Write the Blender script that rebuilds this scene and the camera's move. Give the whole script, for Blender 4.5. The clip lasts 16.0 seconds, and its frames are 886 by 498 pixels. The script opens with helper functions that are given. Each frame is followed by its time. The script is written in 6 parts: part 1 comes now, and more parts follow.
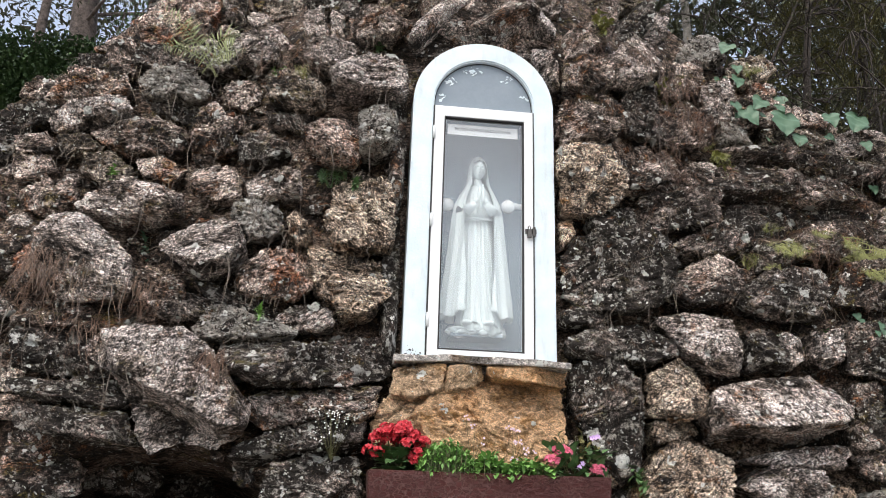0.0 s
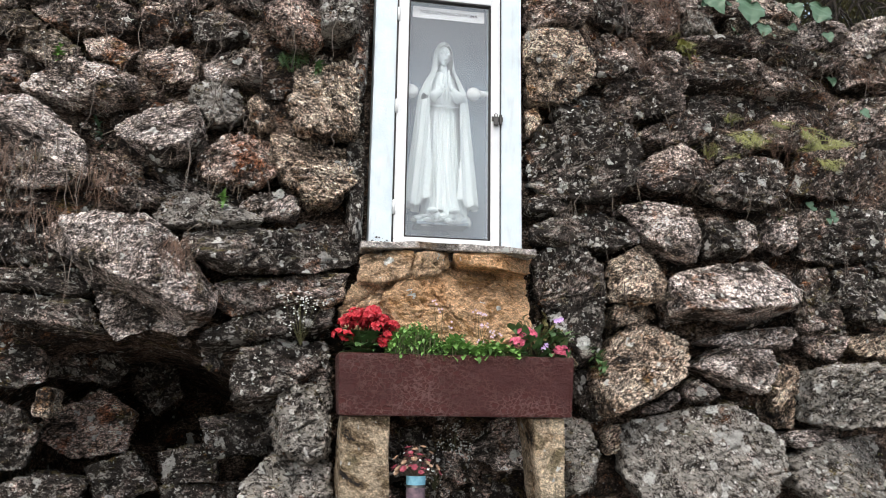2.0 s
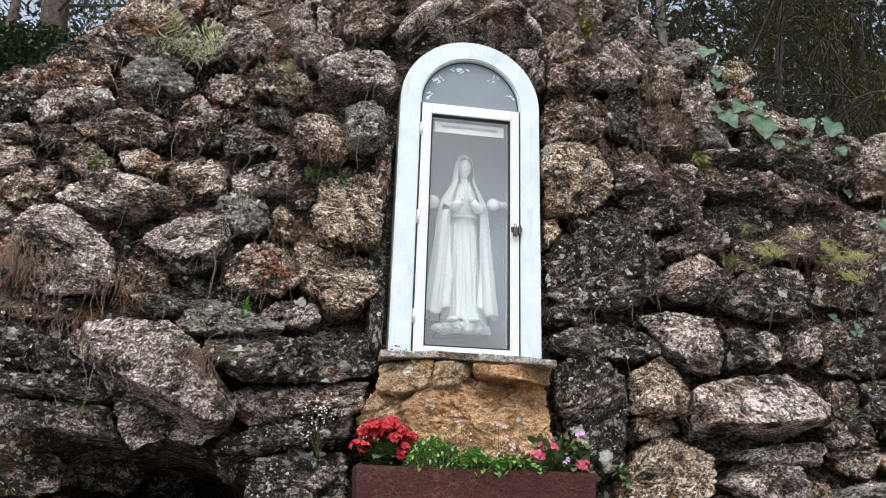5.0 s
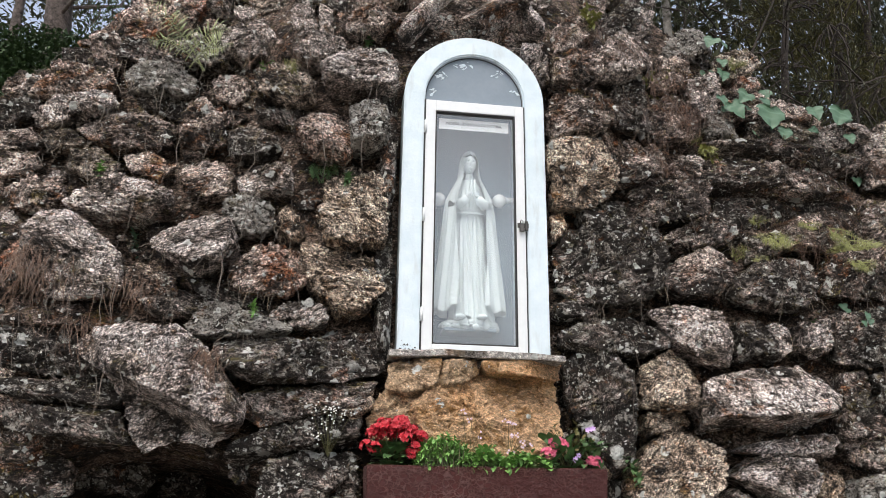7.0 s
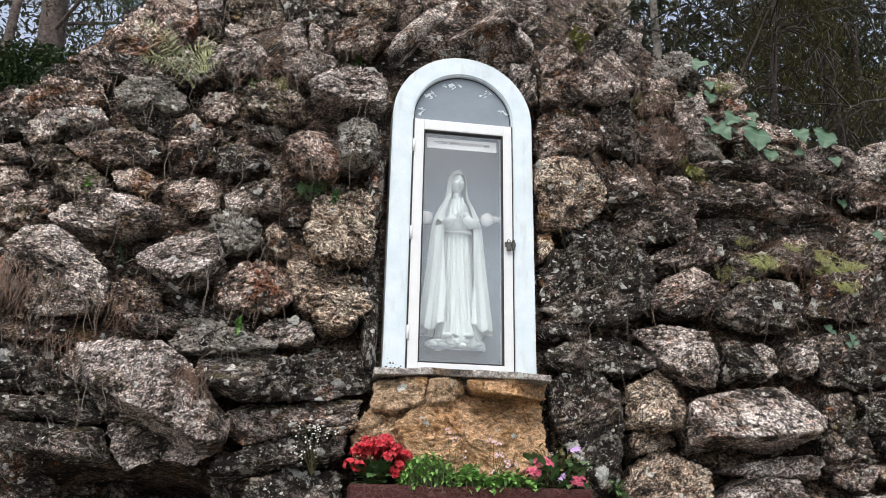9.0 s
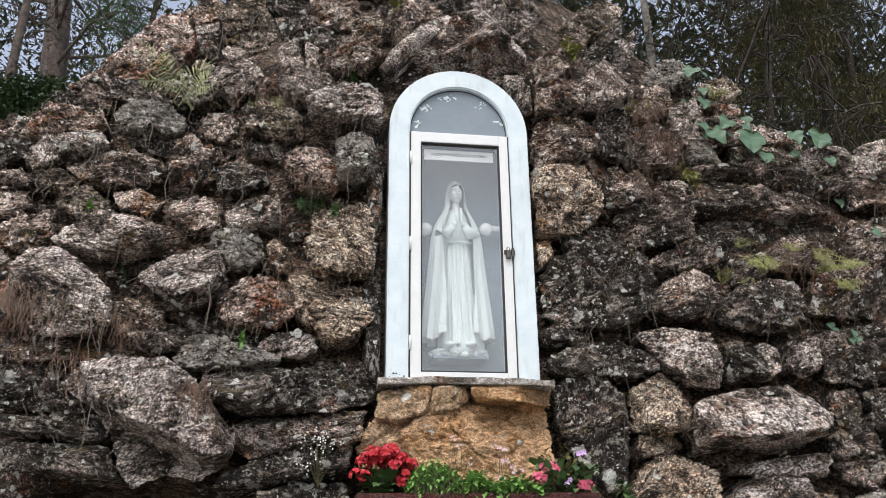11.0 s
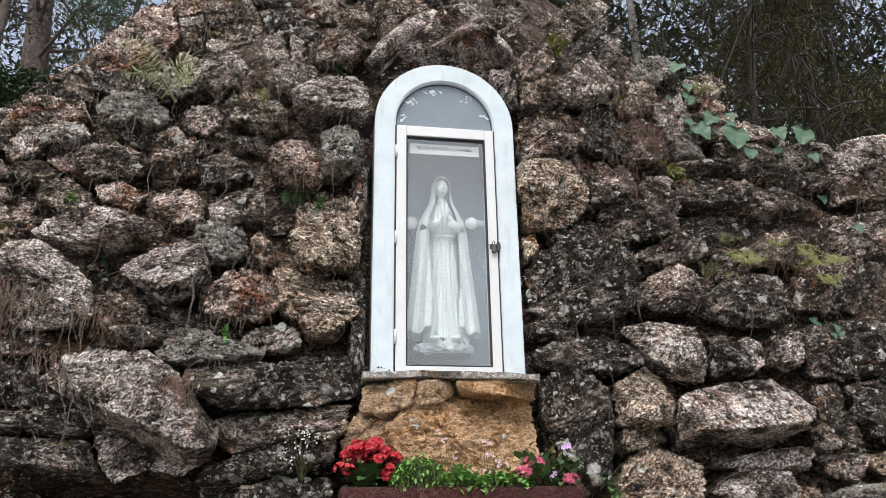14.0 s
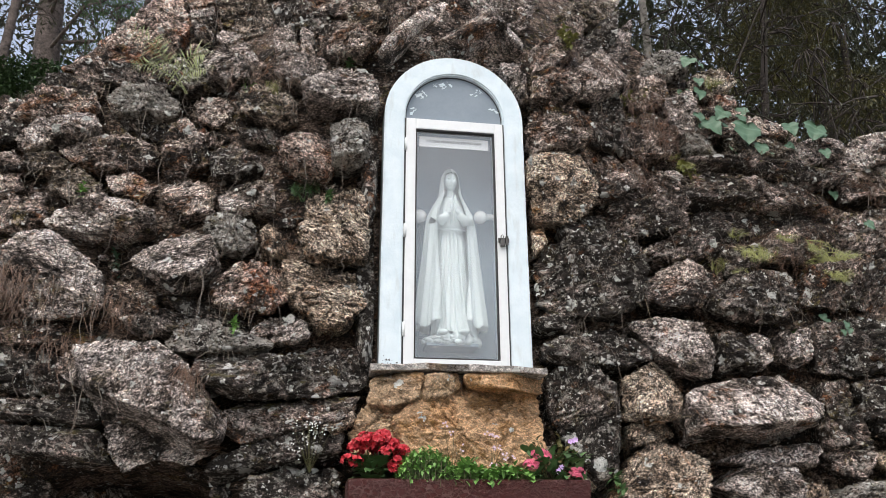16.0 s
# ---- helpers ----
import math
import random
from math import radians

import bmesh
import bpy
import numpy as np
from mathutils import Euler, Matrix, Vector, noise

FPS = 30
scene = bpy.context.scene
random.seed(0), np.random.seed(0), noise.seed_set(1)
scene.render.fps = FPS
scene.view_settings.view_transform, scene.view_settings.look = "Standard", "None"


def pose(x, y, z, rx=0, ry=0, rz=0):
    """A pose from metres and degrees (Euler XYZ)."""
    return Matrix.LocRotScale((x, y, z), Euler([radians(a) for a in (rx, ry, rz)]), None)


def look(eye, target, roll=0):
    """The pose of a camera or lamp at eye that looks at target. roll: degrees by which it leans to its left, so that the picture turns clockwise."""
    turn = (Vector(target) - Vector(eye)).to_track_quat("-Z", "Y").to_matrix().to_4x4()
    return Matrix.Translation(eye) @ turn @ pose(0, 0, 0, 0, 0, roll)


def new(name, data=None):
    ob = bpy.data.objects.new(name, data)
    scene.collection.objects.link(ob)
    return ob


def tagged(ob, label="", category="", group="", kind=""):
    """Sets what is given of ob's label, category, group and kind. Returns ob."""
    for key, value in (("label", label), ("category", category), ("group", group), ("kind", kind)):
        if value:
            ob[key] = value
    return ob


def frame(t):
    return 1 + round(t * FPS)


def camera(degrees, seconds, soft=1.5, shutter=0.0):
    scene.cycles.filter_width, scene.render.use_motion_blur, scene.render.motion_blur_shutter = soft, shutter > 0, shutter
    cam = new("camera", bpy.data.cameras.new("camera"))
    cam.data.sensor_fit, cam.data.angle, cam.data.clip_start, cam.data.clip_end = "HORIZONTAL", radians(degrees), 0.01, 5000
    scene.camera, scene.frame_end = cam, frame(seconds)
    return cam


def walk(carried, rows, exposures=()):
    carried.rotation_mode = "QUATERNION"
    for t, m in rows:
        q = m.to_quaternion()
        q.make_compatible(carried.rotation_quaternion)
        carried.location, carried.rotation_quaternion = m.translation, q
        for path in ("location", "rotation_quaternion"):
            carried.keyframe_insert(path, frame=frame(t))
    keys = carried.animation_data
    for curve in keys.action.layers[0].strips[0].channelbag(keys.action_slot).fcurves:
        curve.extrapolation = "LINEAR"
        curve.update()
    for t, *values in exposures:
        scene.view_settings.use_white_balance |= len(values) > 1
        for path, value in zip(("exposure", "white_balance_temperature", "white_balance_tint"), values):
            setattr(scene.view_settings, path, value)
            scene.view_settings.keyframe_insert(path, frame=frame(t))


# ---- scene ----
cam = camera(59.6, 16.0, 0.75)
PATH = [
    (0, (-0.516, -3.172, 1.508), (-0.308, -1.282, 2.126), 1.8),
    (0.5, (-0.495, -3.153, 1.522), (-0.244, -1.277, 2.167), 1.7),
    (1, (-0.487, -3.129, 1.494), (-0.216, -1.238, 2.086), 0.4),
    (1.3, (-0.491, -3.151, 1.494), (-0.191, -1.235, 1.985), 0.3),
    (1.5, (-0.532, -3.151, 1.452), (-0.243, -1.214, 1.857), 0.4),
    (2, (-0.58, -3.143, 1.466), (-0.229, -1.208, 1.833), 0.9),
    (2.5, (-0.601, -3.173, 1.502), (-0.22, -1.275, 2.004), 1.9),
    (3, (-0.597, -3.187, 1.497), (-0.211, -1.315, 2.084), 0.4),
    (3.5, (-0.578, -3.19, 1.505), (-0.237, -1.314, 2.106), 0.3),
    (4, (-0.554, -3.192, 1.507), (-0.281, -1.31, 2.127), 2.1),
    (4.2, (-0.571, -3.189, 1.483), (-0.291, -1.315, 2.124), 1.7),
    (6.3, (-0.595, -3.144, 1.506), (-0.298, -1.254, 2.087), 1.9),
    (6.5, (-0.589, -3.155, 1.508), (-0.3, -1.266, 2.097), 1.3),
    (7, (-0.583, -3.167, 1.511), (-0.316, -1.279, 2.114), 0.8),
    (7.5, (-0.569, -3.166, 1.513), (-0.309, -1.283, 2.135), -1.0),
    (8, (-0.558, -3.157, 1.512), (-0.28, -1.283, 2.154), -1.1),
    (8.5, (-0.561, -3.154, 1.51), (-0.263, -1.285, 2.157), -0.6),
    (9, (-0.56, -3.174, 1.509), (-0.277, -1.304, 2.158), 1.1),
    (9.2, (-0.562, -3.184, 1.517), (-0.268, -1.319, 2.178), 0.7),
    (11.3, (-0.537, -3.173, 1.438), (-0.271, -1.321, 2.144), -0.7),
    (11.5, (-0.542, -3.169, 1.436), (-0.264, -1.312, 2.126), -0.2),
    (12, (-0.541, -3.165, 1.439), (-0.281, -1.311, 2.143), 0.2),
    (12.5, (-0.547, -3.149, 1.436), (-0.278, -1.291, 2.127), -0.6),
    (13, (-0.543, -3.149, 1.438), (-0.284, -1.29, 2.129), -0.9),
    (13.5, (-0.537, -3.159, 1.436), (-0.263, -1.305, 2.136), -0.9),
    (14, (-0.536, -3.162, 1.433), (-0.231, -1.314, 2.134), -0.9),
    (14.5, (-0.529, -3.173, 1.431), (-0.243, -1.326, 2.142), -0.9),
    (15, (-0.53, -3.179, 1.444), (-0.26, -1.324, 2.14), -0.2),
    (15.5, (-0.535, -3.173, 1.437), (-0.249, -1.315, 2.121), -0.5),
    (16, (-0.537, -3.166, 1.433), (-0.253, -1.309, 2.117), -0.2),
]
walk(cam, [(t, look(eye, target, roll)) for t, eye, target, roll in PATH],
     exposures=[(0, 0.26), (1, 0.24), (2, 0.22), (3, 0.13), (9, 0.09), (11.3, 0.04), (16, 0.05)])

# ---- world, sun, exposure ----
world = bpy.data.worlds.new("overcast")
scene.world = world
world.use_nodes = True
wn = world.node_tree.nodes
sky = wn.new("ShaderNodeTexSky")
sky.sky_type, sky.sun_disc = "NISHITA", False
sky.sun_elevation, sky.sun_rotation = radians(58), radians(200)
sky.air_density, sky.dust_density, sky.ozone_density = 1.0, 4.0, 1.0
pale = wn.new("ShaderNodeHueSaturation")
pale.inputs["Saturation"].default_value = 0.60
world.node_tree.links.new(sky.outputs[0], pale.inputs["Color"])
world.node_tree.links.new(pale.outputs[0], wn["Background"].inputs[0])
wn["Background"].inputs[1].default_value = 0.26
sun_data = bpy.data.lights.new("sun", "SUN")
sun_data.energy, sun_data.angle, sun_data.color = 0.5, radians(40), (1.0, 0.96, 0.9)
sun = new("sun", sun_data)
sun.matrix_world = look((-2.5, -5.5, 9.0), (0, 0, 0))


# ---- small builders ----
def smooth(a, b, v):
    t = min(1.0, max(0.0, (v - a) / (b - a)))
    return t * t * (3 - 2 * t)


def wall_y(x, z):
    """How far back the face of the stone mound lies at x, z."""
    side = smooth(0.35, 1.3, abs(x))
    y = 0.03 + 0.03 * (z - 2.0) + side * 0.26 * max(0.0, z - 2.4) + (0.5 - 0.25 * side) * max(0.0, z - 3.65)
    y += 0.12 * smooth(0.8, 2.0, -x) - 0.12 * smooth(0.8, 1.8, x) * smooth(3.0, 2.0, z)
    return y

def link_nodes(m):
    t = m.node_tree
    def node(kind, **values):
        n = t.nodes.new("ShaderNode" + kind)
        for key, value in values.items():
            if key.startswith("i_"):
                n.inputs[key[2:].replace("_", " ")].default_value = value
            elif key.startswith("n_"):
                n.inputs[int(key[2:])].default_value = value
            elif key == "op":
                n.operation = value
            elif key == "blend":
                n.data_type, n.blend_type = "RGBA", value
            elif key == "feature":
                n.feature = value
        return n
    def join(a, b):
        t.links.new(a, b)
    return node, join


def plain(name):
    m = bpy.data.materials.new(name)
    m.use_nodes = True
    return m, m.node_tree.nodes["Principled BSDF"]


def ramp(node, join, src, stops):
    r = node("ValToRGB")
    e = r.color_ramp.elements
    while len(e) < len(stops):
        e.new(0.5)
    for el, (p, c) in zip(e, stops):
        el.position = p
        el.color = (c, c, c, 1) if isinstance(c, (int, float)) else (*c, 1)
    join(src, r.inputs[0])
    return r.outputs[0]


def mixed(node, join, fac, a, b):
    n = node("Mix", blend="MIX")
    for socket, v in ((n.inputs[0], fac), (n.inputs[6], a), (n.inputs[7], b)):
        if isinstance(v, (int, float)):
            socket.default_value = v
        elif isinstance(v, tuple):
            socket.default_value = (*v, 1)
        else:
            join(v, socket)
    return n.outputs[2]


def calc(node, join, op, a, b):
    n = node("Math", op=op)
    for socket, v in zip(n.inputs, (a, b)):
        if isinstance(v, (int, float)):
            socket.default_value = v
        else:
            join(v, socket)
    return n.outputs[0]


def rock_material(name, dark, mid, light, crust=0.3, lichen=0.25, moss=0.2, stain=None, stain_amount=0.3, grain=1.0):
    """Weathered granite: coarse mottled grain, black crust, pale lichen, moss on what faces up, rust stains."""
    gain = 1.62 if grain > 0.6 else 1.6
    mid, light = [(r * gain * 0.98, g * gain * 1.0, b * gain * 1.06) for r, g, b in (mid, light)]
    m, bsdf = plain(name)
    node, join = link_nodes(m)
    tc, info = node("TexCoord"), node("ObjectInfo")
    comb = node("CombineXYZ")
    for k in range(3):
        join(calc(node, join, "MULTIPLY", info.outputs["Random"], (37.0, 91.0, 53.0)[k]), comb.inputs[k])
    add = node("VectorMath", op="ADD")
    join(tc.outputs["Object"], add.inputs[0])
    join(comb.outputs[0], add.inputs[1])
    pos = add.outputs[0]
    turn = node("VectorRotate")
    turn.rotation_type = "Y_AXIS"
    join(pos, turn.inputs["Vector"])
    join(calc(node, join, "MULTIPLY", calc(node, join, "SUBTRACT", calc(node, join, "FRACT", calc(node, join, "MULTIPLY", info.outputs["Random"], 13.7), 0.0), 0.5), 1.3), turn.inputs["Angle"])
    bed = node("Mapping")
    bed.inputs["Scale"].default_value = (0.78, 0.85, 1.22)
    join(turn.outputs[0], bed.inputs[0])
    def noise_at(scale, detail=6.0, rough=0.6, dist=0.0, src=None):
        n = node("TexNoise", i_Scale=scale, i_Detail=detail, i_Roughness=rough, i_Distortion=dist)
        join(src if src else pos, n.inputs["Vector"])
        return n.outputs[0]
    mid_n = noise_at(17, 8, 0.7, 0.5, bed.outputs[0])
    patch = noise_at(7.5, 14, 0.74, 0.35, bed.outputs[0])
    grit, fine = noise_at(84, 8, 0.7, 0.35, bed.outputs[0]), noise_at(190, 5, 0.7, 0.2, bed.outputs[0])
    # bare, weathered and blackened patches with ragged edges
    black = (0.028, 0.022, 0.018)
    tone = ramp(node, join, calc(node, join, "ADD", patch, (0.3 - crust) * 0.16), ((0.425, 0.0), (0.44, 0.33), (0.475, 0.36), (0.49, 0.66), (0.525, 0.7), (0.545, 1.0)))
    c = mixed(node, join, ramp(node, join, tone, ((0.0, 0.0), (0.33, 1.0))), black, dark)
    c = mixed(node, join, ramp(node, join, tone, ((0.36, 0.0), (0.66, 1.0))), c, mid)
    c = mixed(node, join, ramp(node, join, tone, ((0.7, 0.0), (1.0, 1.0))), c, light)
    if stain:
        c = mixed(node, join, ramp(node, join, noise_at(5.2, 10, 0.7, 0.6), ((0.62 - stain_amount * 0.3, 0.0), (0.68 - stain_amount * 0.25, 0.8))), c, stain)
    c = mixed(node, join, ramp(node, join, noise_at(8.0, 9, 0.75, 0.8), ((0.57, 0.0), (0.63, 0.6 * grain))), c, (0.24, 0.105, 0.045))
    c = mixed(node, join, ramp(node, join, noise_at(10.0, 9, 0.75, 0.4), ((0.565, 0.0), (0.62, 0.7 * min(1.0, moss * 2.4)))), c, (0.17, 0.135, 0.035))
    # mottled grain; pits of the same noise's bump get their shade as dark colour
    speck = node("Mix", blend="MULTIPLY")
    speck.inputs[0].default_value = grain
    join(c, speck.inputs[6])
    join(ramp(node, join, grit, ((0.36, 0.04), (0.43, 0.40), (0.485, 1.0), (0.60, 2.1))), speck.inputs[7])
    speck2 = node("Mix", blend="MULTIPLY")
    speck2.inputs[0].default_value = 0.8 * grain
    join(speck.outputs[2], speck2.inputs[6])
    join(ramp(node, join, fine, ((0.37, 0.08), (0.45, 0.68), (0.52, 1.15), (0.62, 2.2))), speck2.inputs[7])
    c = speck2.outputs[2]
    vary = node("Mix", blend="MULTIPLY")
    vary.inputs[0].default_value = 1.0
    join(c, vary.inputs[6])
    join(ramp(node, join, calc(node, join, "FRACT", calc(node, join, "MULTIPLY", info.outputs["Random"], 7.31), 0.0), ((0.0, 0.78), (1.0, 1.3))), vary.inputs[7])
    c = vary.outputs[2]
    # dark hairline cracks and pits between the grains
    cw = node("Mix", blend="LINEAR_LIGHT")
    cw.inputs[0].default_value = 0.11
    cn = node("TexNoise", i_Scale=20.0, i_Detail=6.0)
    join(bed.outputs[0], cn.inputs["Vector"])
    join(bed.outputs[0], cw.inputs[6])
    join(cn.outputs[1], cw.inputs[7])
    cell = node("TexVoronoi", feature="DISTANCE_TO_EDGE", i_Scale=26.0)
    join(cw.outputs[2], cell.inputs["Vector"])
    cell2 = node("TexVoronoi", feature="DISTANCE_TO_EDGE", i_Scale=9.0)
    join(cw.outputs[2], cell2.inputs["Vector"])
    broken = ramp(node, join, noise_at(11, 4), ((0.42, 0.0), (0.52, 1.0)))
    crack = calc(node, join, "MAXIMUM", calc(node, join, "MULTIPLY", ramp(node, join, cell.outputs[0], ((0.02, 1.0), (0.075, 0.0))), broken), ramp(node, join, cell2.outputs[0], ((0.012, 1.0), (0.04, 0.0))))
    c = mixed(node, join, calc(node, join, "MULTIPLY", crack, 0.85 * grain), c, (0.018, 0.014, 0.012))
    # black weathering crust
    crust_f = ramp(node, join, noise_at(6.5, 12, 0.78, 0.5), ((0.72 - crust * 0.46, 0.0), (0.75 - crust * 0.44, 0.85)))
    c = mixed(node, join, crust_f, c, (0.028, 0.023, 0.019))
    # pale flaky lichen
    flake = calc(node, join, "MULTIPLY", ramp(node, join, noise_at(24, 12, 0.8, 0.3), ((0.645 - lichen * 0.22, 0.0), (0.665 - lichen * 0.22, 0.85))), ramp(node, join, grit, ((0.42, 0.15), (0.5, 1.0))))
    c = mixed(node, join, flake, c, (0.46, 0.43, 0.38))
    # broad crusts of grey-green lichen
    broad = calc(node, join, "MULTIPLY", ramp(node, join, noise_at(9, 14, 0.8, 0.4), ((0.632 - lichen * 0.06, 0.0), (0.66 - lichen * 0.06, 0.75))), ramp(node, join, fine, ((0.38, 0.3), (0.5, 1.0))))
    c = mixed(node, join, broad, c, (0.36, 0.35, 0.30))
    if lichen > 0.45:
        white = calc(node, join, "MULTIPLY", ramp(node, join, noise_at(7.5, 5, 0.55, 0.3), ((0.665 - lichen * 0.06, 0.0), (0.68 - lichen * 0.06, 0.95))), ramp(node, join, grit, ((0.38, 0.35), (0.47, 1.0))))
        c = mixed(node, join, white, c, (0.62, 0.61, 0.57))
    # round lichen discs of two sizes
    warp = node("Mix", blend="LINEAR_LIGHT")
    warp.inputs[0].default_value = 0.022
    join(pos, warp.inputs[6])
    nz = node("TexNoise", i_Scale=38.0, i_Detail=4.0)
    join(pos, nz.inputs["Vector"])
    join(nz.outputs[1], warp.inputs[7])
    for scale, share, size, col in ((10.5, lichen * 0.36, 0.34, (0.70, 0.70, 0.66)), (15.0, lichen * 0.55, 0.36, (0.76, 0.76, 0.71)), (30.0, lichen * 0.75, 0.36, (0.80, 0.79, 0.74)), (70.0, lichen * 0.9, 0.38, (0.66, 0.65, 0.6))):
        v = node("TexVoronoi", i_Scale=scale)
        join(warp.outputs[2], v.inputs["Vector"])
        sep = node("SeparateColor")
        join(v.outputs["Color"], sep.inputs[0])
        on = calc(node, join, "LESS_THAN", sep.outputs[0], share)
        rad = calc(node, join, "MULTIPLY", sep.outputs[1], size)
        inside = calc(node, join, "LESS_THAN", v.outputs["Distance"], rad)
        f = calc(node, join, "MULTIPLY", calc(node, join, "MULTIPLY", on, inside), ramp(node, join, grit, ((0.40, 0.25), (0.47, 1.0))))
        c = mixed(node, join, f, c, col)
    # moss on what faces up
    geo = node("NewGeometry")
    sepn = node("SeparateXYZ")
    join(geo.outputs["Normal"], sepn.inputs[0])
    up = calc(node, join, "ADD", calc(node, join, "MULTIPLY", sepn.outputs[2], 0.26), noise_at(9, 10, 0.75))
    mf = ramp(node, join, up, ((0.84 - moss * 0.42, 0.0), (0.92 - moss * 0.38, 0.8)))
    mosscol = mixed(node, join, ramp(node, join, noise_at(33, 3), ((0.4, 0.0), (0.6, 1.0))), (0.05, 0.05, 0.012), (0.17, 0.13, 0.04))
    c = mixed(node, join, calc(node, join, "MULTIPLY", mf, ramp(node, join, grit, ((0.36, 0.2), (0.5, 1.0)))), c, mosscol)
    join(c, bsdf.inputs["Base Color"])
    bsdf.inputs["Roughness"].default_value = 0.92
    bsdf.inputs["Specular IOR Level"].default_value = 0.25
    b1 = node("Bump", i_Strength=0.9, i_Distance=0.024)
    join(mid_n, b1.inputs["Height"])
    b2 = node("Bump", i_Strength=1.0, i_Distance=0.012)
    join(calc(node, join, "SUBTRACT", calc(node, join, "ADD", grit, calc(node, join, "MULTIPLY", fine, 0.4)), calc(node, join, "MULTIPLY", crack, 0.9)), b2.inputs["Height"])
    join(b1.outputs[0], b2.inputs["Normal"])
    join(b2.outputs[0], bsdf.inputs["Normal"])
    return m


def surface(name, a, b, scale=8.0, rough=0.7, bump=0.3, depth=0.004, metal=0.0, fine=60.0):
    """A plain material in two tones with grain and fine relief."""
    m, bsdf = plain(name)
    node, join = link_nodes(m)
    tc = node("TexCoord")
    n1 = node("TexNoise", i_Scale=scale, i_Detail=8.0, i_Roughness=0.65)
    n2 = node("TexNoise", i_Scale=fine, i_Detail=6.0, i_Roughness=0.7)
    for n in (n1, n2):
        join(tc.outputs["Object"], n.inputs["Vector"])
    f = calc(node, join, "ADD", calc(node, join, "MULTIPLY", n1.outputs[0], 0.7), calc(node, join, "MULTIPLY", n2.outputs[0], 0.3))
    join(mixed(node, join, ramp(node, join, f, ((0.36, 0.0), (0.64, 1.0))), a, b), bsdf.inputs["Base Color"])
    bsdf.inputs["Roughness"].default_value, bsdf.inputs["Metallic"].default_value = rough, metal
    bp = node("Bump", i_Strength=bump, i_Distance=depth)
    join(f, bp.inputs["Height"])
    join(bp.outputs[0], bsdf.inputs["Normal"])
    return m


def leafy(name, a, b, rough=0.5, through_light=0.15):
    """Leaf material: every leaf its own tone between a and b."""
    m, bsdf = plain(name)
    node, join = link_nodes(m)
    geo, tc = node("NewGeometry"), node("TexCoord")
    n = node("TexNoise", i_Scale=40.0, i_Detail=4.0)
    join(tc.outputs["Object"], n.inputs["Vector"])
    f = calc(node, join, "ADD", calc(node, join, "MULTIPLY", geo.outputs["Random Per Island"], 0.75), calc(node, join, "MULTIPLY", n.outputs[0], 0.3))
    join(mixed(node, join, f, a, b), bsdf.inputs["Base Color"])
    bsdf.inputs["Roughness"].default_value = rough
    bsdf.inputs["Subsurface Weight"].default_value = 0.0
    return m


# ---- materials ----
BROWN = rock_material("brown_granite", (0.105, 0.078, 0.062), (0.23, 0.176, 0.142), (0.42, 0.345, 0.285), 0.34, 0.30, 0.30, (0.24, 0.11, 0.05), 0.24)
GREY = rock_material("grey_granite", (0.145, 0.118, 0.1), (0.28, 0.23, 0.193), (0.40, 0.345, 0.30), 0.24, 0.30, 0.18, (0.22, 0.135, 0.08), 0.06)
DARK = rock_material("crusted_granite", (0.045, 0.036, 0.03), (0.088, 0.069, 0.057), (0.21, 0.165, 0.135), 0.52, 0.5, 0.26)
TAN = rock_material("tan_granite", (0.19, 0.14, 0.10), (0.33, 0.25, 0.18), (0.44, 0.36, 0.27), 0.24, 0.18, 0.14, (0.28, 0.14, 0.05), 0.16)
RUSTY = rock_material("rusty_granite", (0.13, 0.095, 0.075), (0.29, 0.21, 0.165), (0.43, 0.34, 0.28), 0.28, 0.30, 0.22, (0.27, 0.095, 0.04), 0.34)
UMBER = rock_material("umber_granite", (0.058, 0.043, 0.034), (0.13, 0.098, 0.079), (0.30, 0.24, 0.20), 0.42, 0.42, 0.34, (0.2, 0.09, 0.045), 0.16)
MOSSY = rock_material("mossy_granite", (0.10, 0.078, 0.058), (0.21, 0.166, 0.126), (0.39, 0.325, 0.26), 0.32, 0.30, 0.52)
PALE = rock_material("white_lichened_granite", (0.07, 0.058, 0.048), (0.14, 0.115, 0.095), (0.27, 0.235, 0.20), 0.44, 0.80, 0.26)
OCHRE = rock_material("ochre_rock", (0.25, 0.135, 0.062), (0.36, 0.205, 0.098), (0.40, 0.25, 0.135), -0.35, 0.05, 0.08, (0.33, 0.17, 0.06), 0.3, 0.35)
OCHRE_PALE = rock_material("pale_ochre_rock", (0.25, 0.15, 0.08), (0.34, 0.22, 0.125), (0.40, 0.275, 0.165), -0.3, 0.10, 0.1, (0.32, 0.17, 0.06), 0.3, 0.4)
EARTH = rock_material("earth_between_stones", (0.05, 0.034, 0.024), (0.10, 0.068, 0.048), (0.19, 0.14, 0.105), 0.32, 0.22, 0.3)
WHITE_METAL = surface("white_enamelled_aluminium", (0.68, 0.70, 0.70), (0.74, 0.76, 0.76), 20, 0.35, 0.05, 0.001)
GREY_PAINT = surface("blue_grey_paint", (0.19, 0.232, 0.27), (0.235, 0.28, 0.32), 5, 0.7, 0.2, 0.003)
# blue-grey paint made paler and bluer, as sky haze in the glass would
HAZED_NICHE_PAINT = surface("hazed_blue_grey_paint", (0.21, 0.275, 0.325), (0.255, 0.325, 0.375), 5, 0.7, 0.2, 0.003)
